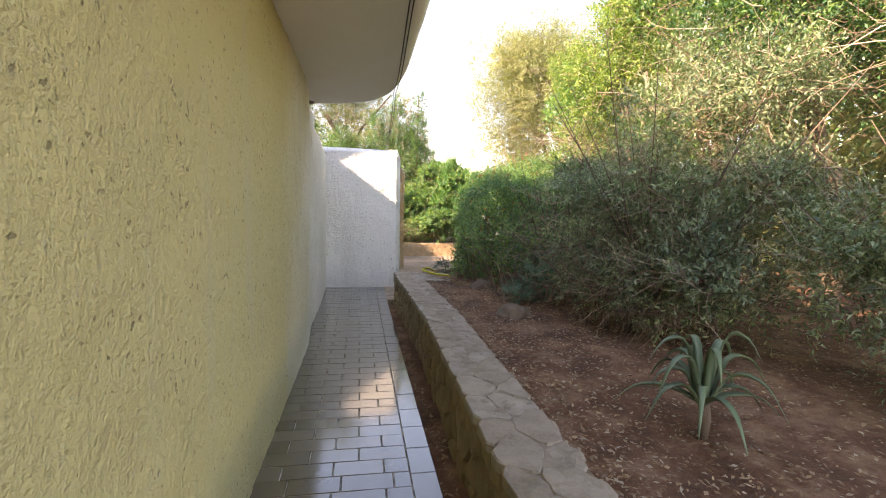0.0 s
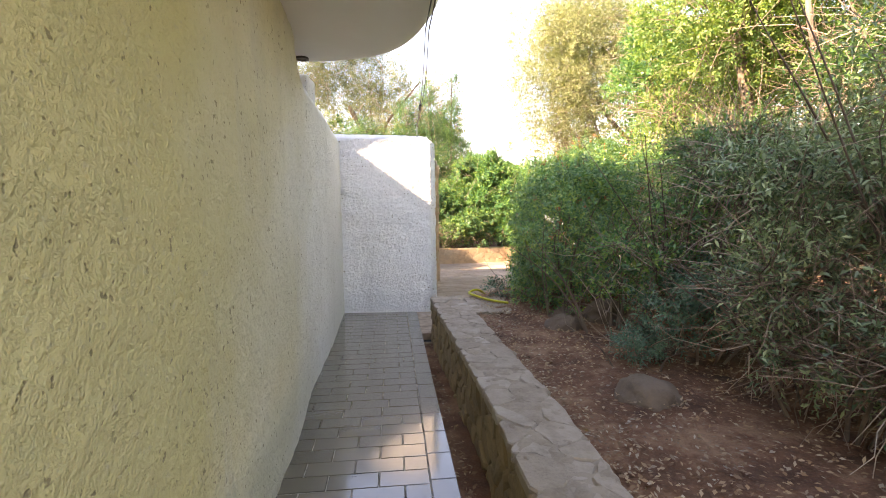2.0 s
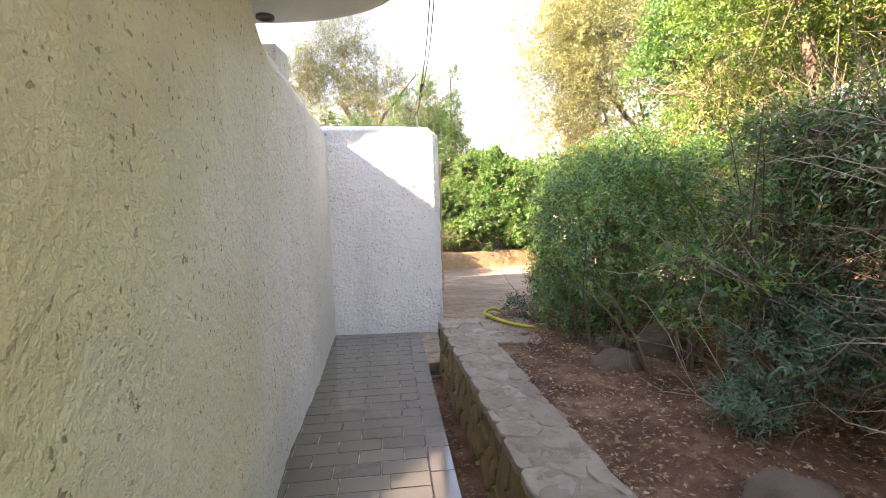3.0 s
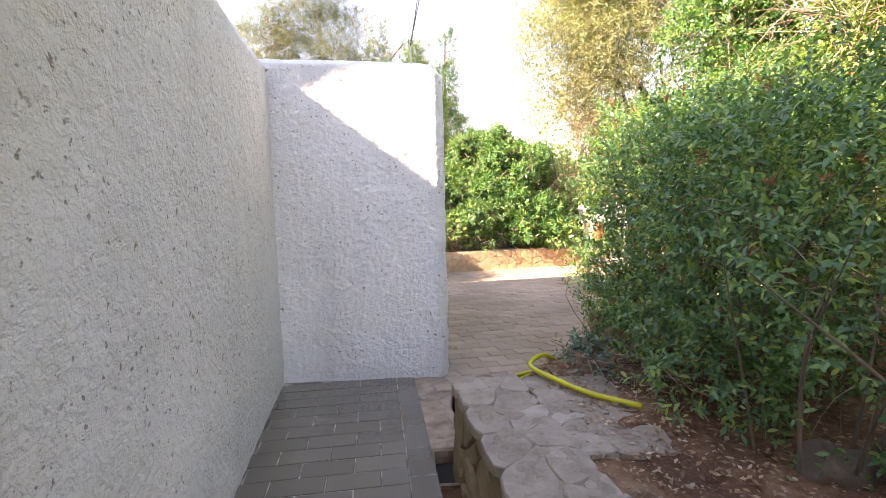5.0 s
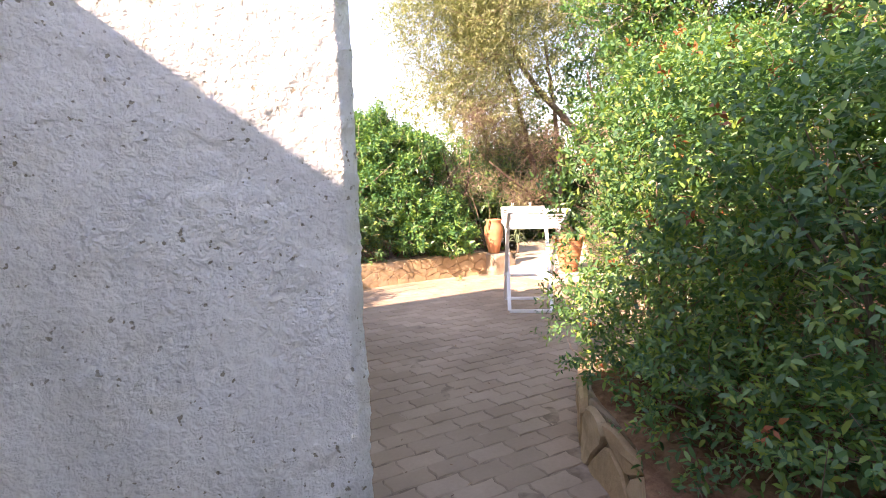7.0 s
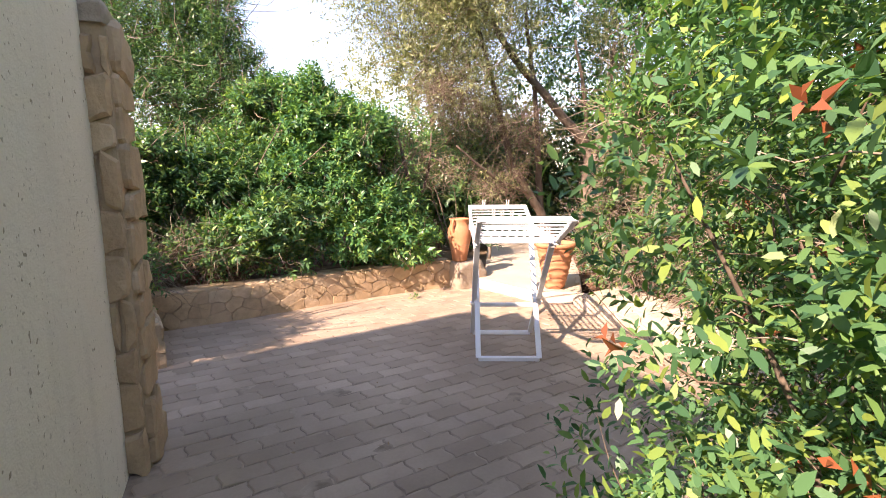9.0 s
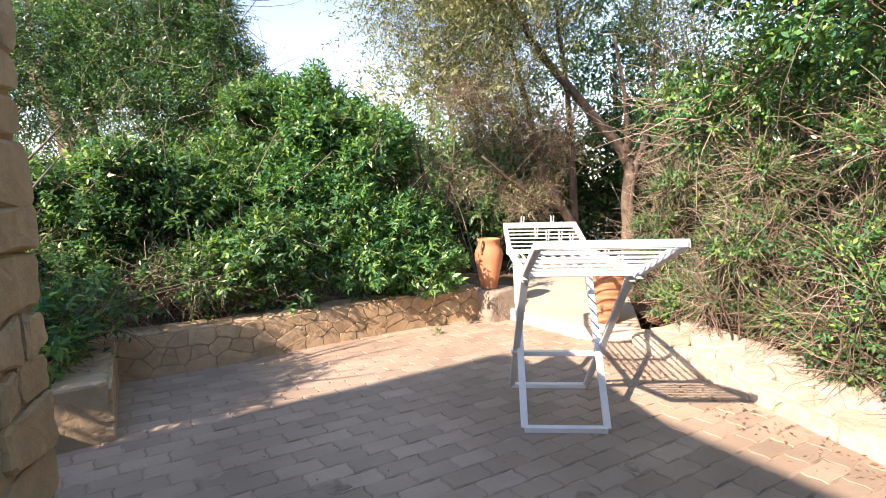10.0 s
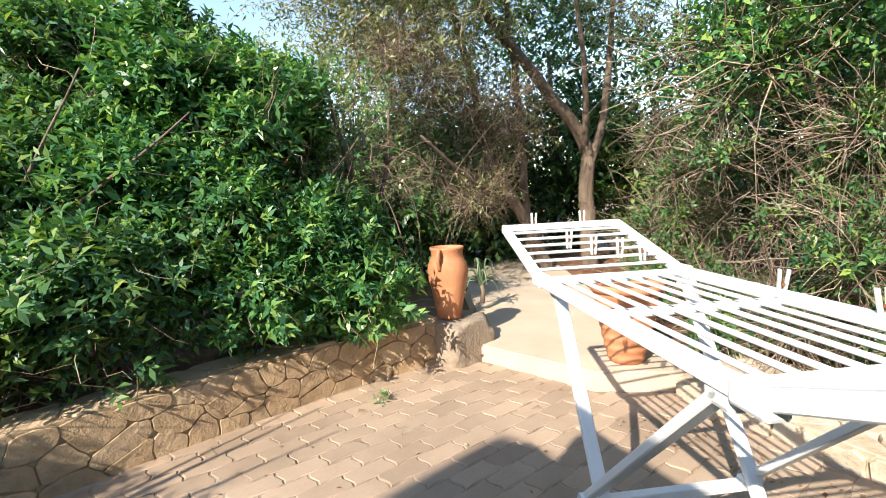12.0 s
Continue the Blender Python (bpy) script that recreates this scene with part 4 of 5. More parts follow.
# far greenery closing the view
for i, (x, y, r, mat) in enumerate(((9.5, 19, 3.0, L_DARK), (12, 13, 3.2, L_OLIVE), (10.5, 7, 3.0, L_LENTISK), (9.5, 1.5, 3.0, L_DARK), (-4.5, 20, 2.6, L_DARK), (-7, 17, 2.6, L_OLIVE), (6.5, 22, 3.0, L_OLIVE), (10.2, 16.2, 1.9, L_SUNLIT), (4.4, 20.6, 1.5, L_DARK), (6.6, 19.2, 1.4, L_DARK), (8.6, 13.5, 1.6, L_DARK), (8.9, 17.8, 1.7, L_DARK), (7.4, 7.0, 2.3, L_OLIVE), (9.6, 10.4, 2.2, L_DARK), (6.9, 18.0, 1.2, L_DARK), (5.0, 18.2, 1.2, L_DARK))):
    tree("far_tree", "rounded leafy garden tree further off", x, y, 0.0, [([(x, y, -0.1), (x + 0.1, y, r * 0.6), (x, y + 0.1, r * 1.4)], 0.18, 0.04)], blob(x, y, r * 0.95, r, 16, 400 + i, 0.85, 0.45), 1300, 0.17, 0.4, mat, 420 + i, per=7, reach=0.35, lift=0.25, inner=0.6, twig=150)

# ---- clothes airer on the patio ----
def clothes_airer():
    """Long axis along local y, feet on z = 0."""
    ob = new("clothes_airer")
    tagged(ob, "white plastic folding clothes airer with raised wings and pegs", "clothes airer")
    H, W, L, b = 0.965, 0.265, 0.47, 0.03
    for sx in (-1, 1):
        part("side_rail", bar_bm((sx * W, -L, H), (sx * W, L, H), b, 0.034), M_RACK, ob)
    for sy in (-1, 1):
        part("end_rail", bar_bm((-W + 0.015, sy * L, H), (W - 0.015, sy * L, H), b, 0.03), M_RACK, ob)
    part("middle_rail", bar_bm((-W + 0.015, 0.0, H), (W - 0.015, 0.0, H), 0.03, 0.02), M_RACK, ob)
    for k in range(8):
        x = -W + 2 * W * (k + 1) / 9
        part("line_bar", bar_bm((x, -L + 0.015, H + 0.004), (x, L - 0.015, H + 0.004), 0.012, 0.012), M_RACK, ob)
    # wings hinge at both ends and rise outwards
    for sy, rise in ((-1, 0.19), (1, 0.15)):
        y0, y1 = sy * (L + 0.03), sy * (L + 0.53)
        wing = part("wing", bar_bm((-W, y1, H + rise), (W, y1, H + rise), 0.034, 0.03), M_RACK, ob)
        for sx in (-1, 1):
            part("wing_rail", bar_bm((sx * W, y0, H), (sx * W, y1, H + rise), 0.03, 0.034), M_RACK, wing)
            part("hinge", box_bm(sx * W - 0.022, y0 - 0.04, H - 0.022, sx * W + 0.022, y0 + 0.04, H + 0.024, 0.008), M_RACK, wing)
        for k in range(6):
            f = (k + 1) / 7
            part("line_bar", bar_bm((-W, y0 + (y1 - y0) * f, H + rise * f + 0.004), (W, y0 + (y1 - y0) * f, H + rise * f + 0.004), 0.012, 0.012), M_RACK, wing)
    # crossed legs
    for sy, y_foot, w in ((-1, 0.50, 0.255), (1, -0.14, 0.232)):
        for sx in (-1, 1):
            part("leg", bar_bm((sx * w, sy * 0.42, H - 0.02), (sx * w, y_foot, 0.02), 0.022, 0.04, (1, 0, 0)), M_RACK, ob)
            part("knuckle", box_bm(sx * w - 0.02, sy * 0.42 - 0.035, H - 0.05, sx * w + 0.02, sy * 0.42 + 0.035, H - 0.012, 0.01), M_RACK, ob)
        part("foot_bar", bar_bm((-w, y_foot, 0.016), (w, y_foot, 0.016), 0.04, 0.032), M_RACK, ob)
    part("cross_bar", bar_bm((-0.25, 0.13, 0.37), (0.25, 0.13, 0.37), 0.03, 0.03), M_RACK, ob)
    for sx in (-1, 1):
        part("pivot", tube([(sx * 0.222, 0.13, 0.385), (sx * 0.285, 0.13, 0.385)], 0.018, 10), M_RACK, ob)
    return ob


AIRER = clothes_airer()
AIRER_POSE = pose(3.06, 12.03, 0.0, 0, 0, -25.2)
AIRER.matrix_world = AIRER_POSE


def peg():
    ob = new("clothes_peg")
    tagged(ob, "white plastic clothes peg clipped on the airer", "clothes peg", "pegs on the airer")
    for s in (-1, 1):
        bm = box_bm(-0.006, s * 0.007 - 0.004, -0.035, 0.006, s * 0.007 + 0.004, 0.045, 0.002, 1)
        for v in bm.verts:
            v.co.y += s * 0.004 * max(0, v.co.z / 0.045)
        part("jaw", bm, M_PEG, ob)
    part("spring", tube([(-0.009, 0, 0.004), (0.009, 0, 0.004)], 0.005, 8), M_BRASS, ob)
    return ob


PEG = peg()
spots = [(-0.13, 1.0, 1.135), (0.1, 1.0, 1.135), (-0.05, 0.78, 1.07), (0.02, 0.7, 1.05), (0.1, 0.64, 1.04), (0.17, 0.6, 1.03), (0.265, 0.05, 0.995), (0.265, -0.22, 0.995)]
PEG.matrix_world = AIRER_POSE @ pose(*spots[0], 4, 6, 90)
for k, s in enumerate(spots[1:]):
    copy_thing(PEG, AIRER_POSE @ pose(*s, 5 * math.sin(3 * k), 7 * math.cos(2 * k), 80 + 12 * math.sin(k)))

# ---- terracotta ----
jar = new("amphora")
jar.location = (3.79, 14.42, 0.335)
tagged(jar, "terracotta amphora with two handles on a stone block", "amphora")
part("body", lathe_bm([(0.1, 0.0), (0.108, 0.015), (0.115, 0.07), (0.14, 0.18), (0.168, 0.3), (0.177, 0.37), (0.168, 0.425), (0.145, 0.46), (0.135, 0.485), (0.137, 0.515), (0.148, 0.535), (0.148, 0.55), (0.13, 0.55), (0.118, 0.5), (0.125, 0.45), (0.14, 0.4), (0.1, 0.1), (0.0, 0.06)], 32), M_TERRA, jar, smooth=True)
for s in (-1, 1):
    part("handle", tube(smooth_line([(s * 0.14, 0, 0.53), (s * 0.185, 0, 0.525), (s * 0.2, 0, 0.46), (s * 0.17, 0, 0.39)], 12), 0.016, 8), M_TERRA, jar, smooth=True)
jar.rotation_euler = (0, 0, radians(35))
jar.scale = (0.88, 0.88, 1.0)
pot = new("flower_pot")
pot.location = (4.5, 13.36, 0.127)
tagged(pot, "tall ribbed terracotta flower pot on the step", "flower pot")
prof = [(0.105, 0.0)]
for k in range(40):
    z = 0.01 + 0.012 * k
    prof.append((0.11 + 0.1 * (k / 39) ** 0.8 + 0.004 * math.sin(k * 1.05), z))
prof += [(0.225, 0.48), (0.235, 0.5), (0.235, 0.53), (0.205, 0.53), (0.2, 0.47), (0.0, 0.46)]
part("body", lathe_bm(prof, 36), M_TERRA, pot, smooth=True)
part("soil", lathe_bm([(0.2, 0.485), (0.1, 0.495), (0.001, 0.5)], 20), M_SOIL, pot, "dry soil in the pot")

# ---- hose ----
hose = new("garden_hose")
tagged(hose, "coiled yellow garden hose hanging over the stone edge", "hose")
coil = []
for k in range(9 * 16 + 1):
    a = 2 * math.pi * k / 16
    r = 0.2 + 0.02 * math.sin(a * 0.37) + 0.012 * math.sin(a * 1.31)
    coil.append((1.24 + 1.15 * r * math.cos(a), 8.5 + 0.8 * r * math.sin(a), 0.02 + 0.012 * (k / 16) + 0.02 * math.sin(a + 0.6) * min(1, k / 60)))
part("coil", tube(coil, 0.0125, 8), M_HOSE, hose, smooth=True)
coil2 = [(p[0] + 0.016 * math.cos(2 * math.pi * k / 16), p[1] + 0.016 * math.sin(2 * math.pi * k / 16), p[2] + 0.004) for k, p in enumerate(coil)][30:120]
tail = smooth_line([coil[-1], (1.32, 8.32, 0.26), (1.12, 8.1, 0.43), (1.0, 7.95, 0.43), (1.08, 7.76, 0.425), (1.18, 7.6, 0.42), (1.34, 7.45, 0.42)], 40)
part("loose_end", tube(tail, 0.0125, 8), M_HOSE, hose, smooth=True)
part("stripe", tube(coil2, 0.003, 5), M_STRIPE, hose, "thin dark stripe along the hose")
part("connector", tube([(1.33, 8.33, 0.15), (1.4, 8.36, 0.16), (1.48, 8.37, 0.15)], [0.02, 0.017, 0.013], 10), M_BRASS, hose, "copper hose connector")

# ---- cables under the balcony ----
for k, dx in enumerate((0.0, 0.022)):
    ob = tagged(new("cable"), "thin black cable running under the balcony to the wall", "cable", "cables under the balcony")
    under = [(1.05 + dx, -3.5, 2.462), (0.9 + dx, 1.0, 2.462), (0.745 + dx, 3.6, 2.462), (0.66 + dx, 5.3, 2.462), (0.6 + dx, 6.05, 2.462)]
    swing = [(0.6 + dx, 6.05, 2.46), (0.56 + dx, 7.0, 2.385), (0.5 + dx * 0.6, 8.0, 2.335), (0.44, 9.06, 2.34)]
    part("fixed_run", tube(smooth_line(under, 40), 0.0042, 6), M_CABLE, ob)
    part("free_run", tube(smooth_line(swing, 30), 0.0034, 6), M_CABLE, ob)
    if k == 0:
        part("joint_sleeve", tube([(0.52, 7.72, 2.343), (0.508, 7.9, 2.337)], 0.012, 8), M_CABLE, ob, "black cable joint")
hook = tagged(new("cable_hook"), "thin metal rod on top of the white wall", "hook")
part("rod", tube([(0.44, 9.06, 2.2), (0.44, 9.06, 2.36)], 0.007, 8), plain("galvanised_rod", (0.4, 0.4, 0.4), 0.5, 0.8), hook)
part("eyelet", tube([(0.44 + 0.015 * math.cos(a), 9.06, 2.365 + 0.015 * math.sin(a)) for a in [k * 0.7 for k in range(10)]], 0.003, 5), M_CABLE, hook)
lamp = tagged(new("soffit_ring"), "small dark metal ring fixed under the balcony", "fixture")
part("ring", lathe_bm([(0.05, 2.47), (0.05, 2.455), (0.035, 2.455), (0.03, 2.465), (0.001, 2.466)], 20), plain("dark_metal", (0.12, 0.1, 0.08), 0.5, 0.5), lamp)
lamp.location = (-0.33, 6.62, 0)

# ---- drain opening beside the tiles ----
drain = tagged(new("drain"), "square dark drain hole beside the tiled walkway", "drain")
# thin near-black plate in place of the hole's shaded depth
part("shaft", box_bm(0.505, 7.72, -0.088, 0.66, 7.975, -0.082), M_HOLE, drain)
for a in ((0.49, 7.7, -0.12, 0.505, 7.99, -0.012), (0.505, 7.975, -0.12, 0.66, 7.99, -0.012), (0.505, 7.7, -0.12, 0.66, 7.72, -0.03)):
    part("edging", box_bm(*a, 0.003, 1), M_JOINT, drain)


# ---- aloe ----
def aloe(x, y, z, n, size, seed):
    ob = plant("aloe", x, y, z, "grey-green aloe rosette with long curved leaves", "aloe")
    rng = random.Random(seed)
    part("stem", tube([(0, 0, -0.05), (0.02, 0, 0.06), (0, 0, 0.16)], [0.026, 0.022, 0.024], 8), M_BARK, ob, "dry brown stem", True)
    for k in range(n):
        a = k * 2.4 + rng.uniform(-0.2, 0.2)
        f = k / n
        reach, rise = size * (1.0 - 0.45 * f) * rng.uniform(0.75, 1.15), size * (0.05 + 1.0 * f) * rng.uniform(0.8, 1.2)
        ca, sa = math.cos(a), math.sin(a)
        line = smooth_line([(0.02 * ca, 0.02 * sa, 0.14), (0.35 * reach * ca, 0.35 * reach * sa, 0.15 + rise * 0.75), (0.72 * reach * ca, 0.72 * reach * sa, 0.13 + rise * (0.75 + 0.1 * f)), (reach * ca, reach * sa, 0.05 + rise * (0.2 + 0.7 * f))], 10)
        bm = bmesh.new()
        rows = []
        for i, p in enumerate(line):
            w = 0.021 * (1 - (i / 10) ** 1.6) + 0.001
            s = Vector((-sa, ca, 0))
            rows.append([bm.verts.new(p + s * w + Vector((0, 0, w * 0.35))), bm.verts.new(p + Vector((0, 0, -w * 0.55))), bm.verts.new(p - s * w + Vector((0, 0, w * 0.35))), bm.verts.new(p + Vector((0, 0, w * 0.06)))])
        for r0, r1 in zip(rows, rows[1:]):
            for j in range(4):
                bm.faces.new((r0[j], r0[(j + 1) % 4], r1[(j + 1) % 4], r1[j]))
        part("leaf", bm, L_ALOE, ob, smooth=True)
    return ob


aloe(1.98, 2.98, 0.4, 20, 0.36, 5)
aloe(4.6, 15.1, 0.25, 14, 0.3, 9)


# ---- boulders ----
def boulder(x, y, z, sx, sy, sz, seed, turn=0):
    bm = bmesh.new()
    bmesh.ops.create_icosphere(bm, subdivisions=4, radius=1)
    off = Vector((seed * 3.7, seed * 1.3, 0))
    for v in bm.verts:
        n = v.co.normalized()
        v.co = n * (1 + 0.22 * noise.noise(n * 1.4 + off) + 0.1 * noise.noise(n * 3.7 + off) + 0.03 * noise.noise(n * 11 + off))
        v.co = Vector((v.co.x * sx, v.co.y * sy, v.co.z * sz))
    ob = part("boulder", bm, M_BOULDER, None, smooth=True)
    ob.matrix_world = pose(x, y, z, 0, 0, turn)
    return tagged(ob, "rounded grey-brown granite boulder half sunk in soil", "rock", "boulders in the bed")


for i, b in enumerate(((1.7, 5.25, 0.36, 0.16, 0.18, 0.12), (1.66, 6.6, 0.36, 0.17, 0.14, 0.14), (2.1, 6.9, 0.4, 0.26, 0.2, 0.15), (1.75, 7.0, 0.36, 0.12, 0.15, 0.1), (2.25, 6.1, 0.34, 0.2, 0.16, 0.1))):
    boulder(*b, i + 1, 40 * i)


# ---- loose leaves on the ground ----
def litter(name, label, n, place, size, seed, material=None):
    rng = np.random.default_rng(seed)
    pts = np.array([place(rng) for _ in range(n)])
    way = unit(np.concatenate([rng.normal(size=(n, 2)), rng.normal(size=(n, 1)) * 0.15], 1))
    flat = unit(np.array([0, 0, 1.0]) + rng.normal(size=(n, 3)) * 0.3)
    L = size * rng.uniform(0.5, 1.4, n)
    ob = part(name, leaf_mesh(name, pts, way, flat, L, L * rng.uniform(0.3, 0.6, n), -0.1), material or L_DRY, None)
    return tagged(ob, label, "leaves", kind="stuff")


def in_bed(rng):
    y = rng.uniform(0.5, 8.2)
    x = lerp_line(BED_EDGE, y) + 0.02 + 3.2 * rng.random() ** 1.7
    u = (y + 4) / 21.5
    x0 = lerp_line(BED_EDGE, y)
    p, _ = bed_place(u, math.sqrt(max(0, (x - x0) / (16 - x0))))
    return (p.x, p.y, p.z + 0.012 + 0.012 * rng.random())


litter("leaf_litter", "dry brown and pale fallen leaves on the bed", 26000, in_bed, 0.024, 3)
litter("gutter_leaves", "dead leaves lying in the gutter", 500, lambda r: ((lambda y: (lerp_line(TILE_EDGE, y) + 0.02 + 0.07 * r.random(), y, -0.028 + 0.01 * r.random()))(r.uniform(1.5, 7.6))), 0.03, 4)
litter("patio_leaves", "few dry leaves scattered on the patio", 160, lambda r: (r.uniform(0.9, 4.2), r.uniform(8.4, 14.0), 0.008), 0.022, 5)
litter("edge_leaves", "dry leaves along the flagstone edge", 260, lambda r: (r.uniform(3.9, 4.2), r.uniform(10.6, 13.0), 0.01), 0.03, 6)


def beside_patio(rng):
    y = rng.uniform(10.5, 13.4)
    x0 = lerp_line(BED_EDGE, y)
    x = x0 + 0.05 + 1.4 * rng.random()
    p, _ = bed_place((y + 4) / 21.5, math.sqrt((x - x0) / (16 - x0)))
    return (p.x, p.y, p.z + 0.012 + 0.02 * rng.random())


litter("bush_litter", "pale dry leaves under the bushes beside the patio", 2600, beside_patio, 0.035, 8)
tuft = plant("grass_tuft", 3.02, 14.05, 0.0, "small green grass tuft in the paving joint", "grass")
crown("blades", [(3.02, 14.05, 0.01, 0.03, 0.03, 0.01)], 16, 0.06, 0.15, L_LIME, tuft, 77, per=4, reach=0.04, lift=1.0)
settle(tuft)


# ---- stone work: irregular pieces laid on a surface ----
def clip(poly, px, py, nx, ny):
    """Keep the side of the line through (px, py) that its normal turns away from."""
    out = []
    for (ax, ay), (bx, by) in zip(poly, poly[1:] + poly[:1]):
        da, db = (ax - px) * nx + (ay - py) * ny, (bx - px) * nx + (by - py) * ny
        if da <= 0:
            out.append((ax, ay))
        if da * db < 0:
            f = da / (da - db)
            out.append((ax + f * (bx - ax), ay + f * (by - ay)))
    return out


def stone_cells(length, height, rows, typical, rng):
    """Rubble: many-sided cells round jittered seeds, as a mason fits broken stones."""
    seeds = []
    step = height / rows
    for k in range(rows):
        u = typical * rng.uniform(0.1, 0.7)
        while u < length:
            seeds.append((u, step * (k + 0.5) + step * rng.uniform(-0.42, 0.42)))
            u += typical * rng.uniform(0.42, 1.7)
    cells = []
    for i, (u, v) in enumerate(seeds):
        poly = [(max(0, u - 1), 0.0), (min(length, u + 1), 0.0), (min(length, u + 1), height), (max(0, u - 1), height)]
        for j, (s, t) in enumerate(seeds):
            if j != i and abs(s - u) < 3 * typical:
                poly = clip(poly, (u + s) / 2, (v + t) / 2, s - u, t - v)
                if len(poly) < 3:
                    break
        tidy = [q for k, q in enumerate(poly) if math.dist(q, poly[k - 1]) > 0.012]
        if len(tidy) > 2:
            cells.append(tidy)
    return cells


def stone_mesh(cell, joint, depth, place, rng, bevel=0.32):
    cu, cv = sum(c[0] for c in cell) / len(cell), sum(c[1] for c in cell) / len(cell)
    bm = bmesh.new()
    pts = []
    n = len(cell)
    for i in range(n):
        a, b = cell[i], cell[(i + 1) % n]
        w = 0.05 * math.dist(a, b)
        pts.append(((a[0] * 0.84 + b[0] * 0.16), (a[1] * 0.84 + b[1] * 0.16)))
        pts.append(((a[0] + b[0]) / 2 + rng.uniform(-w, w), (a[1] + b[1]) / 2 + rng.uniform(-w, w)))
        pts.append(((a[0] * 0.16 + b[0] * 0.84), (a[1] * 0.16 + b[1] * 0.84)))
    rings = []
    for inset, w in ((joint, -0.03), (joint, depth * 0.55), (joint + depth * bevel, depth)):
        ring = []
        for (u, v) in pts:
            d = Vector((u - cu, v - cv))
            f = max(0.25, 1 - inset / max(d.length, 1e-4))
            p = Vector((cu + d.x * f, cv + d.y * f))
            jit = 0.4 * depth * noise.noise(Vector((p.x * 9, p.y * 9, w * 30)))
            ring.append(bm.verts.new(place(p.x, p.y, w + (jit if w > 0 else 0))))
        rings.append(ring)
    for a, b in zip(rings, rings[1:]):
        for i in range(len(pts)):
            bm.faces.new((a[i], a[(i + 1) % len(pts)], b[(i + 1) % len(pts)], b[i]))
    top = bm.verts.new(place(cu, cv, depth * rng.uniform(0.98, 1.1)))
    for i in range(len(pts)):
        bm.faces.new((rings[2][i], rings[2][(i + 1) % len(pts)], top))
    return bm


def stones(parent, length, height, rows, typical, joint, depth, place, material, seed, name="stone"):
    rng = random.Random(seed)

    def warped(u, v, w):
        q = Vector((u * 6, v * 6, seed))
        return place(u + 0.034 * noise.noise(q), v + 0.026 * noise.noise(q * 1.3 + Vector((7, 3, 1))) * min(1, 8 * v, 8 * max(0, height - v)), w)

    for cell in stone_cells(length, height * 1.4, rows, typical, rng):
        cell = [(u, v / 1.4) for u, v in cell]
        bm = stone_mesh(cell, joint, depth * rng.uniform(0.6, 1.25), warped, rng)
        bmesh.ops.recalc_face_normals(bm, faces=bm.faces)
        part(name, bm, material, parent, smooth=False)


def run_place(line, z0=0.0, face=1, lean=0.0):
    """Map (u along the plan line, v up, w out) to the world; face +1: out is to the left of the line's direction."""
    pts = [Vector((*p, 0)) for p in line]
    seg = [(b - a).length for a, b in zip(pts, pts[1:])]

    def at(u, v, w):
        k = 0
        while k < len(seg) - 1 and u > seg[k]:
            u -= seg[k]
            k += 1
        d = (pts[k + 1] - pts[k]).normalized()
        n = Vector((-d.y, d.x, 0)) * face
        return pts[k] + d * u + n * (w - lean * v) + Vector((0, 0, z0 + v))

    return at, sum(seg)


def top_place(line, z, side=1):
    """Map (u along, v across, w up)."""
    f, total = run_place(line, 0, side)
    return (lambda u, v, w: f(u, 0, v) + Vector((0, 0, z + w))), total


def core(name, line, width, z0, z1, side, material, label, category, inset=0.002):
    """The mortared body of a low wall along a plan line."""
    f, total = run_place(line, 0, side)
    bm = bmesh.new()
    n = max(4, int(total / 0.15))
    rows = []
    for i in range(n + 1):
        u = total * i / n * 0.9999
        a, b = f(u, 0, inset), f(u, 0, width - inset)
        rows.append([bm.verts.new((a.x, a.y, z0)), bm.verts.new((a.x, a.y, z1 - inset)), bm.verts.new((b.x, b.y, z1 - inset)), bm.verts.new((b.x, b.y, z0))])
    for r0, r1 in zip(rows, rows[1:]):
        for j in range(3):
            bm.faces.new((r0[j], r1[j], r1[j + 1], r0[j + 1]))
    bm.faces.new(rows[0])
    bm.faces.new(rows[-1][::-1])
    bmesh.ops.recalc_face_normals(bm, faces=bm.faces)
    return structure(name, bm, material, label, category)


def mortar_bed(parent, line, z, width, side, seed):
    """A rough bed between and over the flat stones on a wall's top."""
    f, total = run_place(line, 0, side)

    def place(u, v):
        e = 0.04 * noise.noise(Vector((u * total * 8, v * 2, seed)))
        p = f(min(u, 0.9999) * total, 0, -0.012 + (width + 0.024) * v + e)
        drop = 0.03 * max(0, abs(v - 0.5) * 2 - 0.86) / 0.14
        return p + Vector((0, 0, z - drop)), Vector((0, 0, 1))

    part("mortar_bed", rough_sheet(int(total / 0.02), 18, place, 0.014, 15), M_CAPBED, parent, "rough grey mortar over the stones", True)


# retaining wall beside the walkway: dark upright face, flat capping stones
RW = [(1.27, 0.9), (1.1, 2.6), (0.92, 5.2), (0.615, 7.86)]
retaining = core("wall_retaining", RW, 0.3, -0.12, 0.4, -1, M_MORTAR, "low dry stone retaining wall with flat grey capping", "wall")
at, total = run_place(RW, -0.1, 1, 0.05)
stones(retaining, total, 0.47, 3, 0.13, 0.005, 0.03, at, M_DARKSTONE, 21)
at, total = top_place(RW, 0.395, -1)
stones(retaining, total, 0.33, 2, 0.17, 0.002, 0.017, lambda u, v, w: at(u, v - 0.03, w), M_CAP, 22, "capping_stone")
mortar_bed(retaining, RW, 0.408, 0.3, -1, 1)
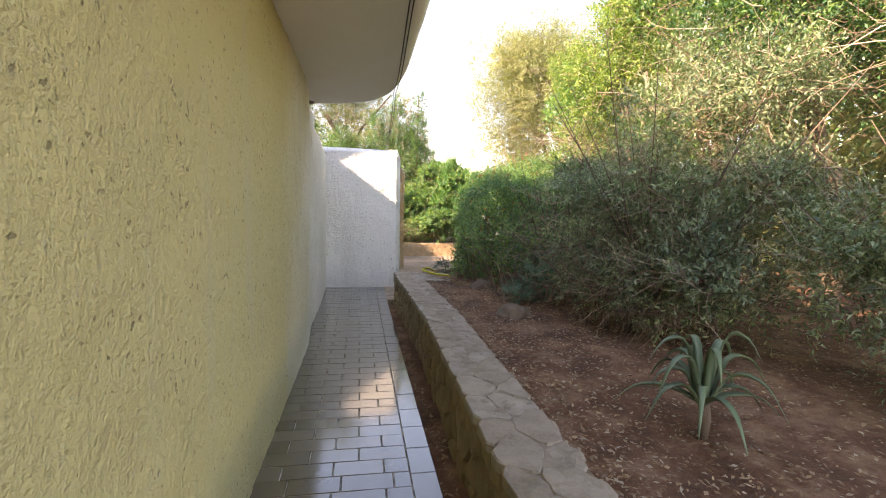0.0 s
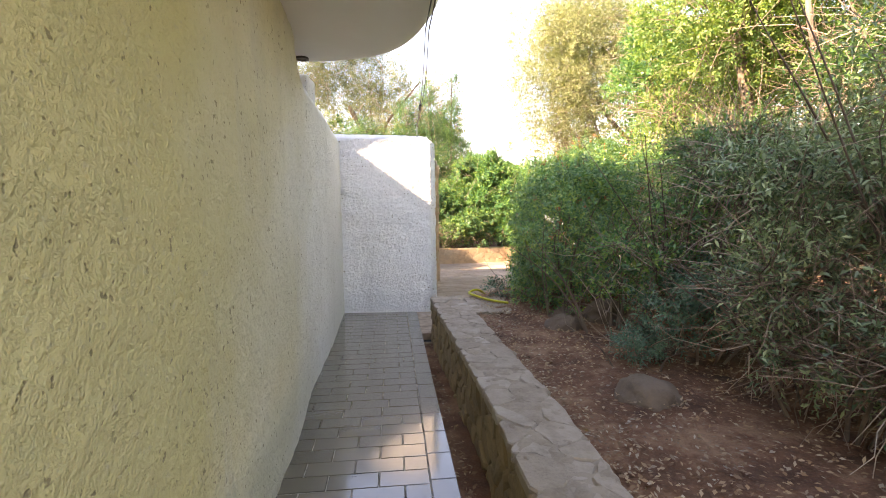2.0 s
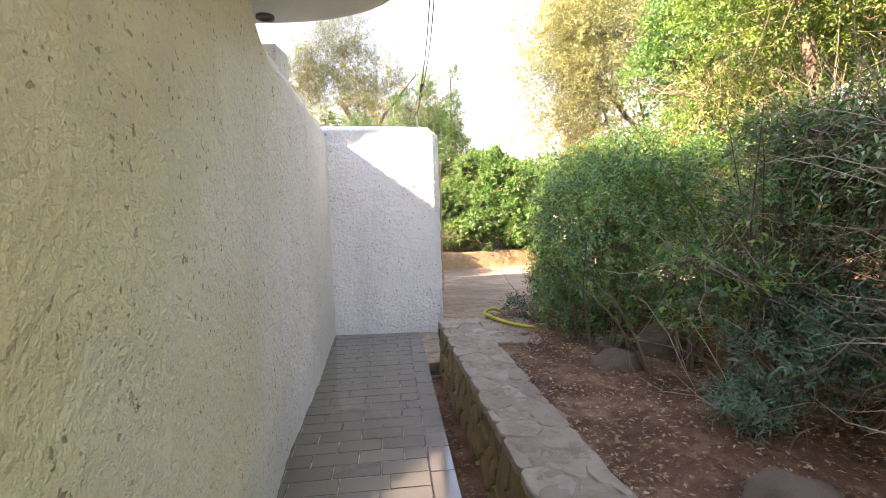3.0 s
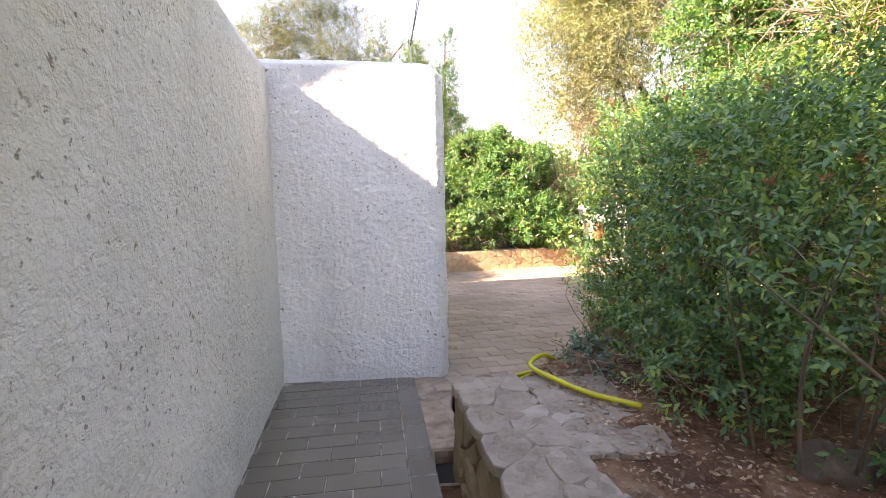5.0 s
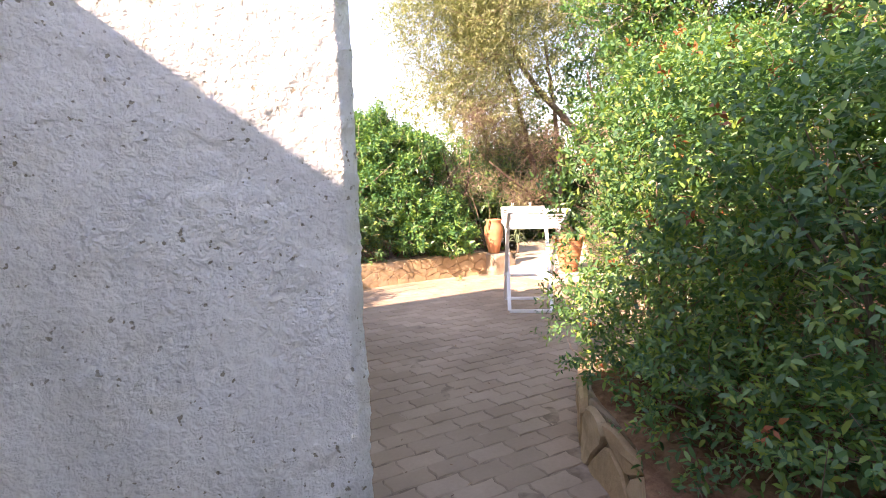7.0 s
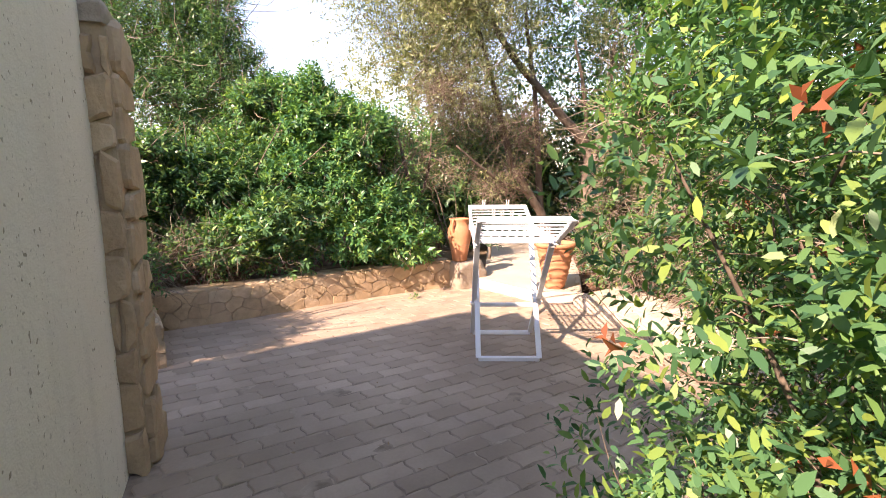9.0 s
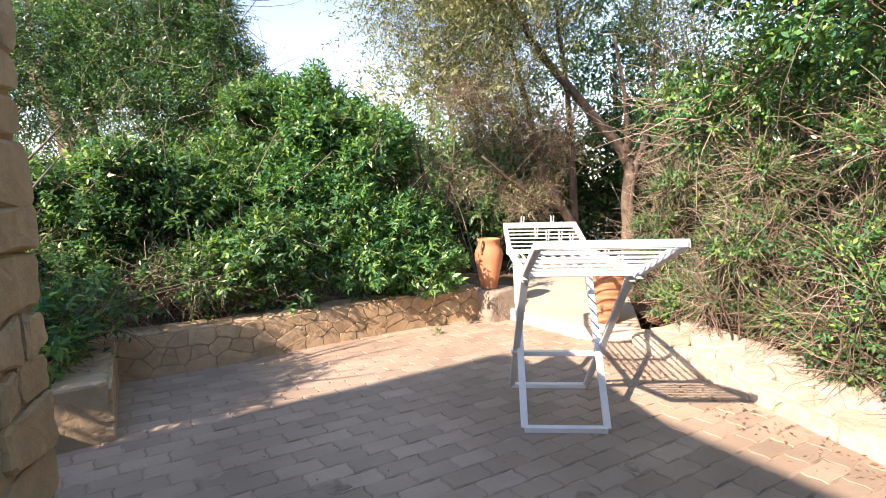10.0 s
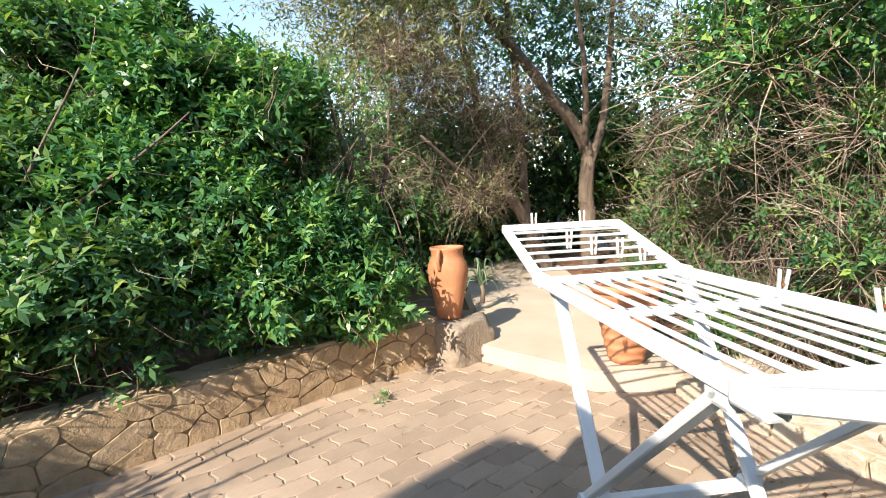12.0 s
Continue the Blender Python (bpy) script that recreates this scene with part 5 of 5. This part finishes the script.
# its broad rough end and the stone edge under the hedge
end_core = core("wall_bed_end", [(0.93, 7.3), (0.95, 7.8)], 0.36, -0.1, 0.39, -1, M_MORTAR, "broad rough stone end of the retaining wall", "wall")
at, total = run_place([(0.6, 7.865), (0.98, 7.9), (1.3, 8.0)], -0.1, 1)
stones(end_core, total, 0.49, 2, 0.22, 0.006, 0.03, at, M_CAP, 23)
at, total = top_place([(0.93, 7.15), (0.95, 7.88)], 0.38, -1)
stones(end_core, total, 0.42, 3, 0.16, 0.002, 0.017, at, M_CAP, 24, "capping_stone")
mortar_bed(end_core, [(0.93, 7.15), (0.95, 7.88)], 0.398, 0.4, -1, 4)
PL = [(1.3, 8.0), (1.42, 8.4), (1.66, 8.75), (1.76, 9.25), (2.25, 9.95), (2.9, 10.25)]
plinth = core("wall_plinth", PL, 0.25, -0.1, 0.31, -1, M_MORTAR, "low brown stone edging under the hedge", "wall")
at, total = run_place(PL, -0.04, 1)
stones(plinth, total, 0.35, 1, 0.24, 0.008, 0.035, at, M_GOLD, 25)
at, total = top_place(PL, 0.3, -1)
stones(plinth, total, 0.26, 1, 0.26, 0.006, 0.025, at, M_CAP, 26, "capping_stone")
# low golden wall at the patio's far side
LW = [(0.6, 12.85), (0.38, 13.9), (1.03, 13.98), (2.1, 14.22), (3.0, 14.4), (3.72, 14.42)]
lowwall = core("wall_low", LW, 0.26, -0.1, 0.335, 1, M_GOLDBED, "low wall of golden granite rubble around the patio", "wall")
at, total = run_place(LW, -0.02, -1)
stones(lowwall, total, 0.345, 3, 0.17, 0.002, 0.012, at, M_GOLD, 27)
at, total = top_place(LW, 0.33, 1)
stones(lowwall, total, 0.27, 1, 0.3, 0.006, 0.016, at, M_GOLD, 28, "capping_stone")
# block that carries the amphora
block = boulder(3.86, 14.4, 0.15, 0.24, 0.22, 0.2, 31, 12)
for v in block.data.vertices:
    c = v.co
    v.co = Vector((max(-0.215, min(0.215, c.x * 1.2)), max(-0.18, min(0.18, c.y * 1.2)), max(-0.2, min(0.182, c.z * 1.4))))
block.name = "stone_block"
block.data.materials[0] = M_CAP
tagged(block, "rough grey granite block at the end of the low wall", "stone block", "stone block")
# pale flagstone edge right of the patio
FS = [(4.16, 10.4), (4.22, 11.05), (4.34, 11.8), (4.44, 12.5), (4.5, 13.0)]
flag = core("wall_flagstones", FS, 0.55, -0.1, 0.105, -1, M_PALEBED, "low edge of pale irregular flagstones beside the patio", "edging")
at, total = run_place(FS, -0.05, 1)
stones(flag, total, 0.155, 1, 0.34, 0.007, 0.02, at, M_PALE, 29)
at, total = top_place(FS, 0.1, -1)
stones(flag, total, 0.58, 3, 0.27, 0.004, 0.018, lambda u, v, w: at(u, v, w + 0.12 * v), M_PALE, 30, "flagstone")
# stone pillar at the plaster wall's end
pillar = tagged(new("stone_pillar"), "pillar of stacked golden granite stones at the wall's end", "pillar", kind="structure")
part("mortar_core", box_bm(0.42, 11.425, -0.1, 0.7, 11.78, 2.08, 0.02), M_GOLDBED, pillar)
rng = random.Random(61)


def pillar_face(line, seed):
    rng = random.Random(seed)
    f, total = run_place(line, 0.0, -1)
    z = -0.02
    while z < 1.95:
        h = rng.uniform(0.13, 0.24)
        cut = [0, total] if rng.random() < 0.55 else [0, total * rng.uniform(0.3, 0.7), total]
        for a, b in zip(cut, cut[1:]):
            k1, k2 = 0.03 * rng.uniform(-1, 1), 0.03 * rng.uniform(-1, 1)
            cell = [(a + 0.01 * rng.random(), z + k1), ((a + b) / 2, z + 0.014 * rng.uniform(-1, 1)), (b - 0.01 * rng.random(), z - k1), (b - 0.012 * rng.random(), z + h - k2), ((a + b) / 2 + k1, z + h + 0.016 * rng.uniform(-1, 1)), (a + 0.012 * rng.random(), z + h + k2)]
            bm = stone_mesh(cell, 0.006, 0.03 * rng.uniform(0.5, 1.4), f, rng, 0.4)
            bmesh.ops.recalc_face_normals(bm, faces=bm.faces)
            part("stone", bm, M_GOLD, pillar)
        z += h


pillar_face([(0.58, 11.43), (0.705, 11.43)], 62)
pillar_face([(0.7, 11.43), (0.7, 11.78)], 63)
bm = stone_mesh([(0.43, 11.4), (0.6, 11.41), (0.71, 11.4), (0.72, 11.78), (0.6, 11.8), (0.43, 11.78)], 0.0, 0.07, lambda u, v, w: Vector((u, v, 2.07 + w)), rng)
part("cap_stone", bm, M_CAP, pillar)


# ---- floor tiles and pavers ----
def slab_mesh(name, outline, thick, bevel):
    """A flat piece with a softened upper edge; outline is (x, y) about its middle, top at z = 0."""
    bm = bmesh.new()
    n = len(outline)
    rings = []
    for f, z in ((1.0, -thick), (1.0, -bevel), (None, 0.0)):
        ring = []
        for (x, y) in outline:
            if f is None:
                d = Vector((x, y))
                d = d * (1 - bevel * 1.2 / d.length)
                ring.append(bm.verts.new((d.x, d.y, z)))
            else:
                ring.append(bm.verts.new((x, y, z)))
        rings.append(ring)
    for a, b in zip(rings, rings[1:]):
        for k in range(n):
            bm.faces.new((a[k], a[(k + 1) % n], b[(k + 1) % n], b[k]))
    bm.faces.new(rings[-1])
    return mesh_of(bm, name)


def rect(w, h):
    return [(-w / 2, -h / 2), (w / 2, -h / 2), (w / 2, h / 2), (-w / 2, h / 2)]


def lay(name, me, material, parent, m):
    if not me.materials:
        me.materials.append(material)
    ob = new(name, me)
    ob.parent = parent
    ob.matrix_basis = m
    return ob


TL, TW, J = 0.255, 0.133, 0.006
cuts = {}
slope = math.degrees(math.atan2(TILE_EDGE[0][0] - TILE_EDGE[1][0], 13.02))
rest = bmesh.new()
e1 = Vector((TILE_EDGE[1][0], 9.02, 0))
along = Vector((TILE_EDGE[0][0] - TILE_EDGE[1][0], -13.02, 0)).normalized()
across = Vector((along.y, -along.x, 0))
rng = random.Random(8)


def put_tile(u, v, w, h):
    """A tile whose middle lies u along and v across from the far right corner."""
    c = e1 + along * u + across * v
    tilt = pose(c.x, c.y, 0.001 * rng.uniform(-1, 1), rng.uniform(-0.15, 0.15), rng.uniform(-0.15, 0.15), math.degrees(math.atan2(along.x, -along.y)))
    if u < 6.3:
        key = (round(w, 3), round(h, 3))
        if key not in cuts:
            cuts[key] = slab_mesh("tile", rect(w - J, h - J), 0.012, 0.0025)
        lay("tile", cuts[key], M_TILE, FLOOR, tilt)
    else:
        me = slab_mesh("t", rect(w - J, h - J), 0.012, 0.0025)
        me.transform(tilt)
        rest.from_mesh(me)
        bpy.data.meshes.remove(me)


for k in range(51):
    put_tile(TL * (k + 0.5), TW / 2, TW, TL)
for k in range(97):
    u = TW * (k + 0.5)
    c = e1 + along * u
    wide = (c.x - lerp_line(WALL_LINE, c.y)) / abs(across.x) + 0.03
    v = TW
    first = (0.0, 0.5, 0.25, 0.75)[(k * 3) % 4] if k % 7 == 0 else (0.5 if k % 2 else 0.0)
    w = TL * first if first > 0.05 else TL
    while v < wide:
        w = min(w, wide - v)
        w = math.ceil(w / 0.0425) * 0.0425
        put_tile(u, v + w / 2, w, TW)
        v += w
        w = TL
far_tiles = part("tile_rest", rest, M_TILE, FLOOR)
far_tiles["kind"] = "stuff"

# interlocking pavers: wavy outline that fits its neighbours
PW, PH, A = 0.228, 0.122, 0.0055
outline = []
for k in range(6):
    f = k / 6
    outline.append((-PW / 2 + PW * f, -PH / 2 + A * math.sin(2 * math.pi * f)))
for k in range(4):
    f = k / 4
    outline.append((PW / 2 + 0.008 * math.sin(2 * math.pi * f), -PH / 2 + PH * f))
for k in range(6):
    f = 1 - k / 6
    outline.append((-PW / 2 + PW * f, PH / 2 + A * math.sin(2 * math.pi * f)))
for k in range(4):
    f = 1 - k / 4
    outline.append((-PW / 2 + 0.008 * math.sin(2 * math.pi * f), -PH / 2 + PH * f))
outline = [(x * 0.975, y * 0.962) for x, y in outline]
paver = slab_mesh("paver", outline, 0.04, 0.005)
ring_area = [(0.42, 7.98), (0.63, 7.98), (1.0, 8.02), (1.4, 8.35), (1.62, 8.75), (1.74, 9.3), (2.2, 10.0), (2.9, 10.3), (4.2, 10.4), (4.25, 11.0), (4.4, 12.2), (4.5, 13.0), (4.2, 13.25), (3.95, 14.1), (3.8, 14.4), (3.0, 14.38), (2.1, 14.2), (1.0, 13.96), (0.32, 13.92), (0.3, 11.8), (0.67, 11.75), (0.67, 9.02), (0.42, 9.02)]


def inside(x, y, poly):
    hit = False
    for (x0, y0), (x1, y1) in zip(poly, poly[1:] + poly[:1]):
        if (y0 > y) != (y1 > y) and x < (x1 - x0) * (y - y0) / (y1 - y0) + x0:
            hit = not hit
    return hit


rest = bmesh.new()
turn = radians(8)
ca, sa = math.cos(turn), math.sin(turn)
count = 0
for j in range(-12, 66):
    for i in range(-8, 30):
        lx, ly = (i + 0.5 * (j % 2)) * PW, j * PH
        x, y = 0.3 + ca * lx - sa * ly, 8.0 + sa * lx + ca * ly
        if not inside(x, y, ring_area):
            continue
        m = pose(x, y, 0.0025 * rng.uniform(-1, 1) - (0.007 if x < 0.64 and y < 9.1 else 0.0), rng.uniform(-0.6, 0.6), rng.uniform(-0.6, 0.6), 8 + rng.uniform(-0.5, 0.5))
        if 9.2 < y < 11.9 and 0.7 < x < 3.3 and count < 300:
            count += 1
            lay("paver", paver, M_PAVER, PATIO, m)
        else:
            me = paver.copy()
            me.transform(m)
            rest.from_mesh(me)
            bpy.data.meshes.remove(me)
more = part("paver_rest", rest, M_PAVER, PATIO)
more["kind"] = "stuff"
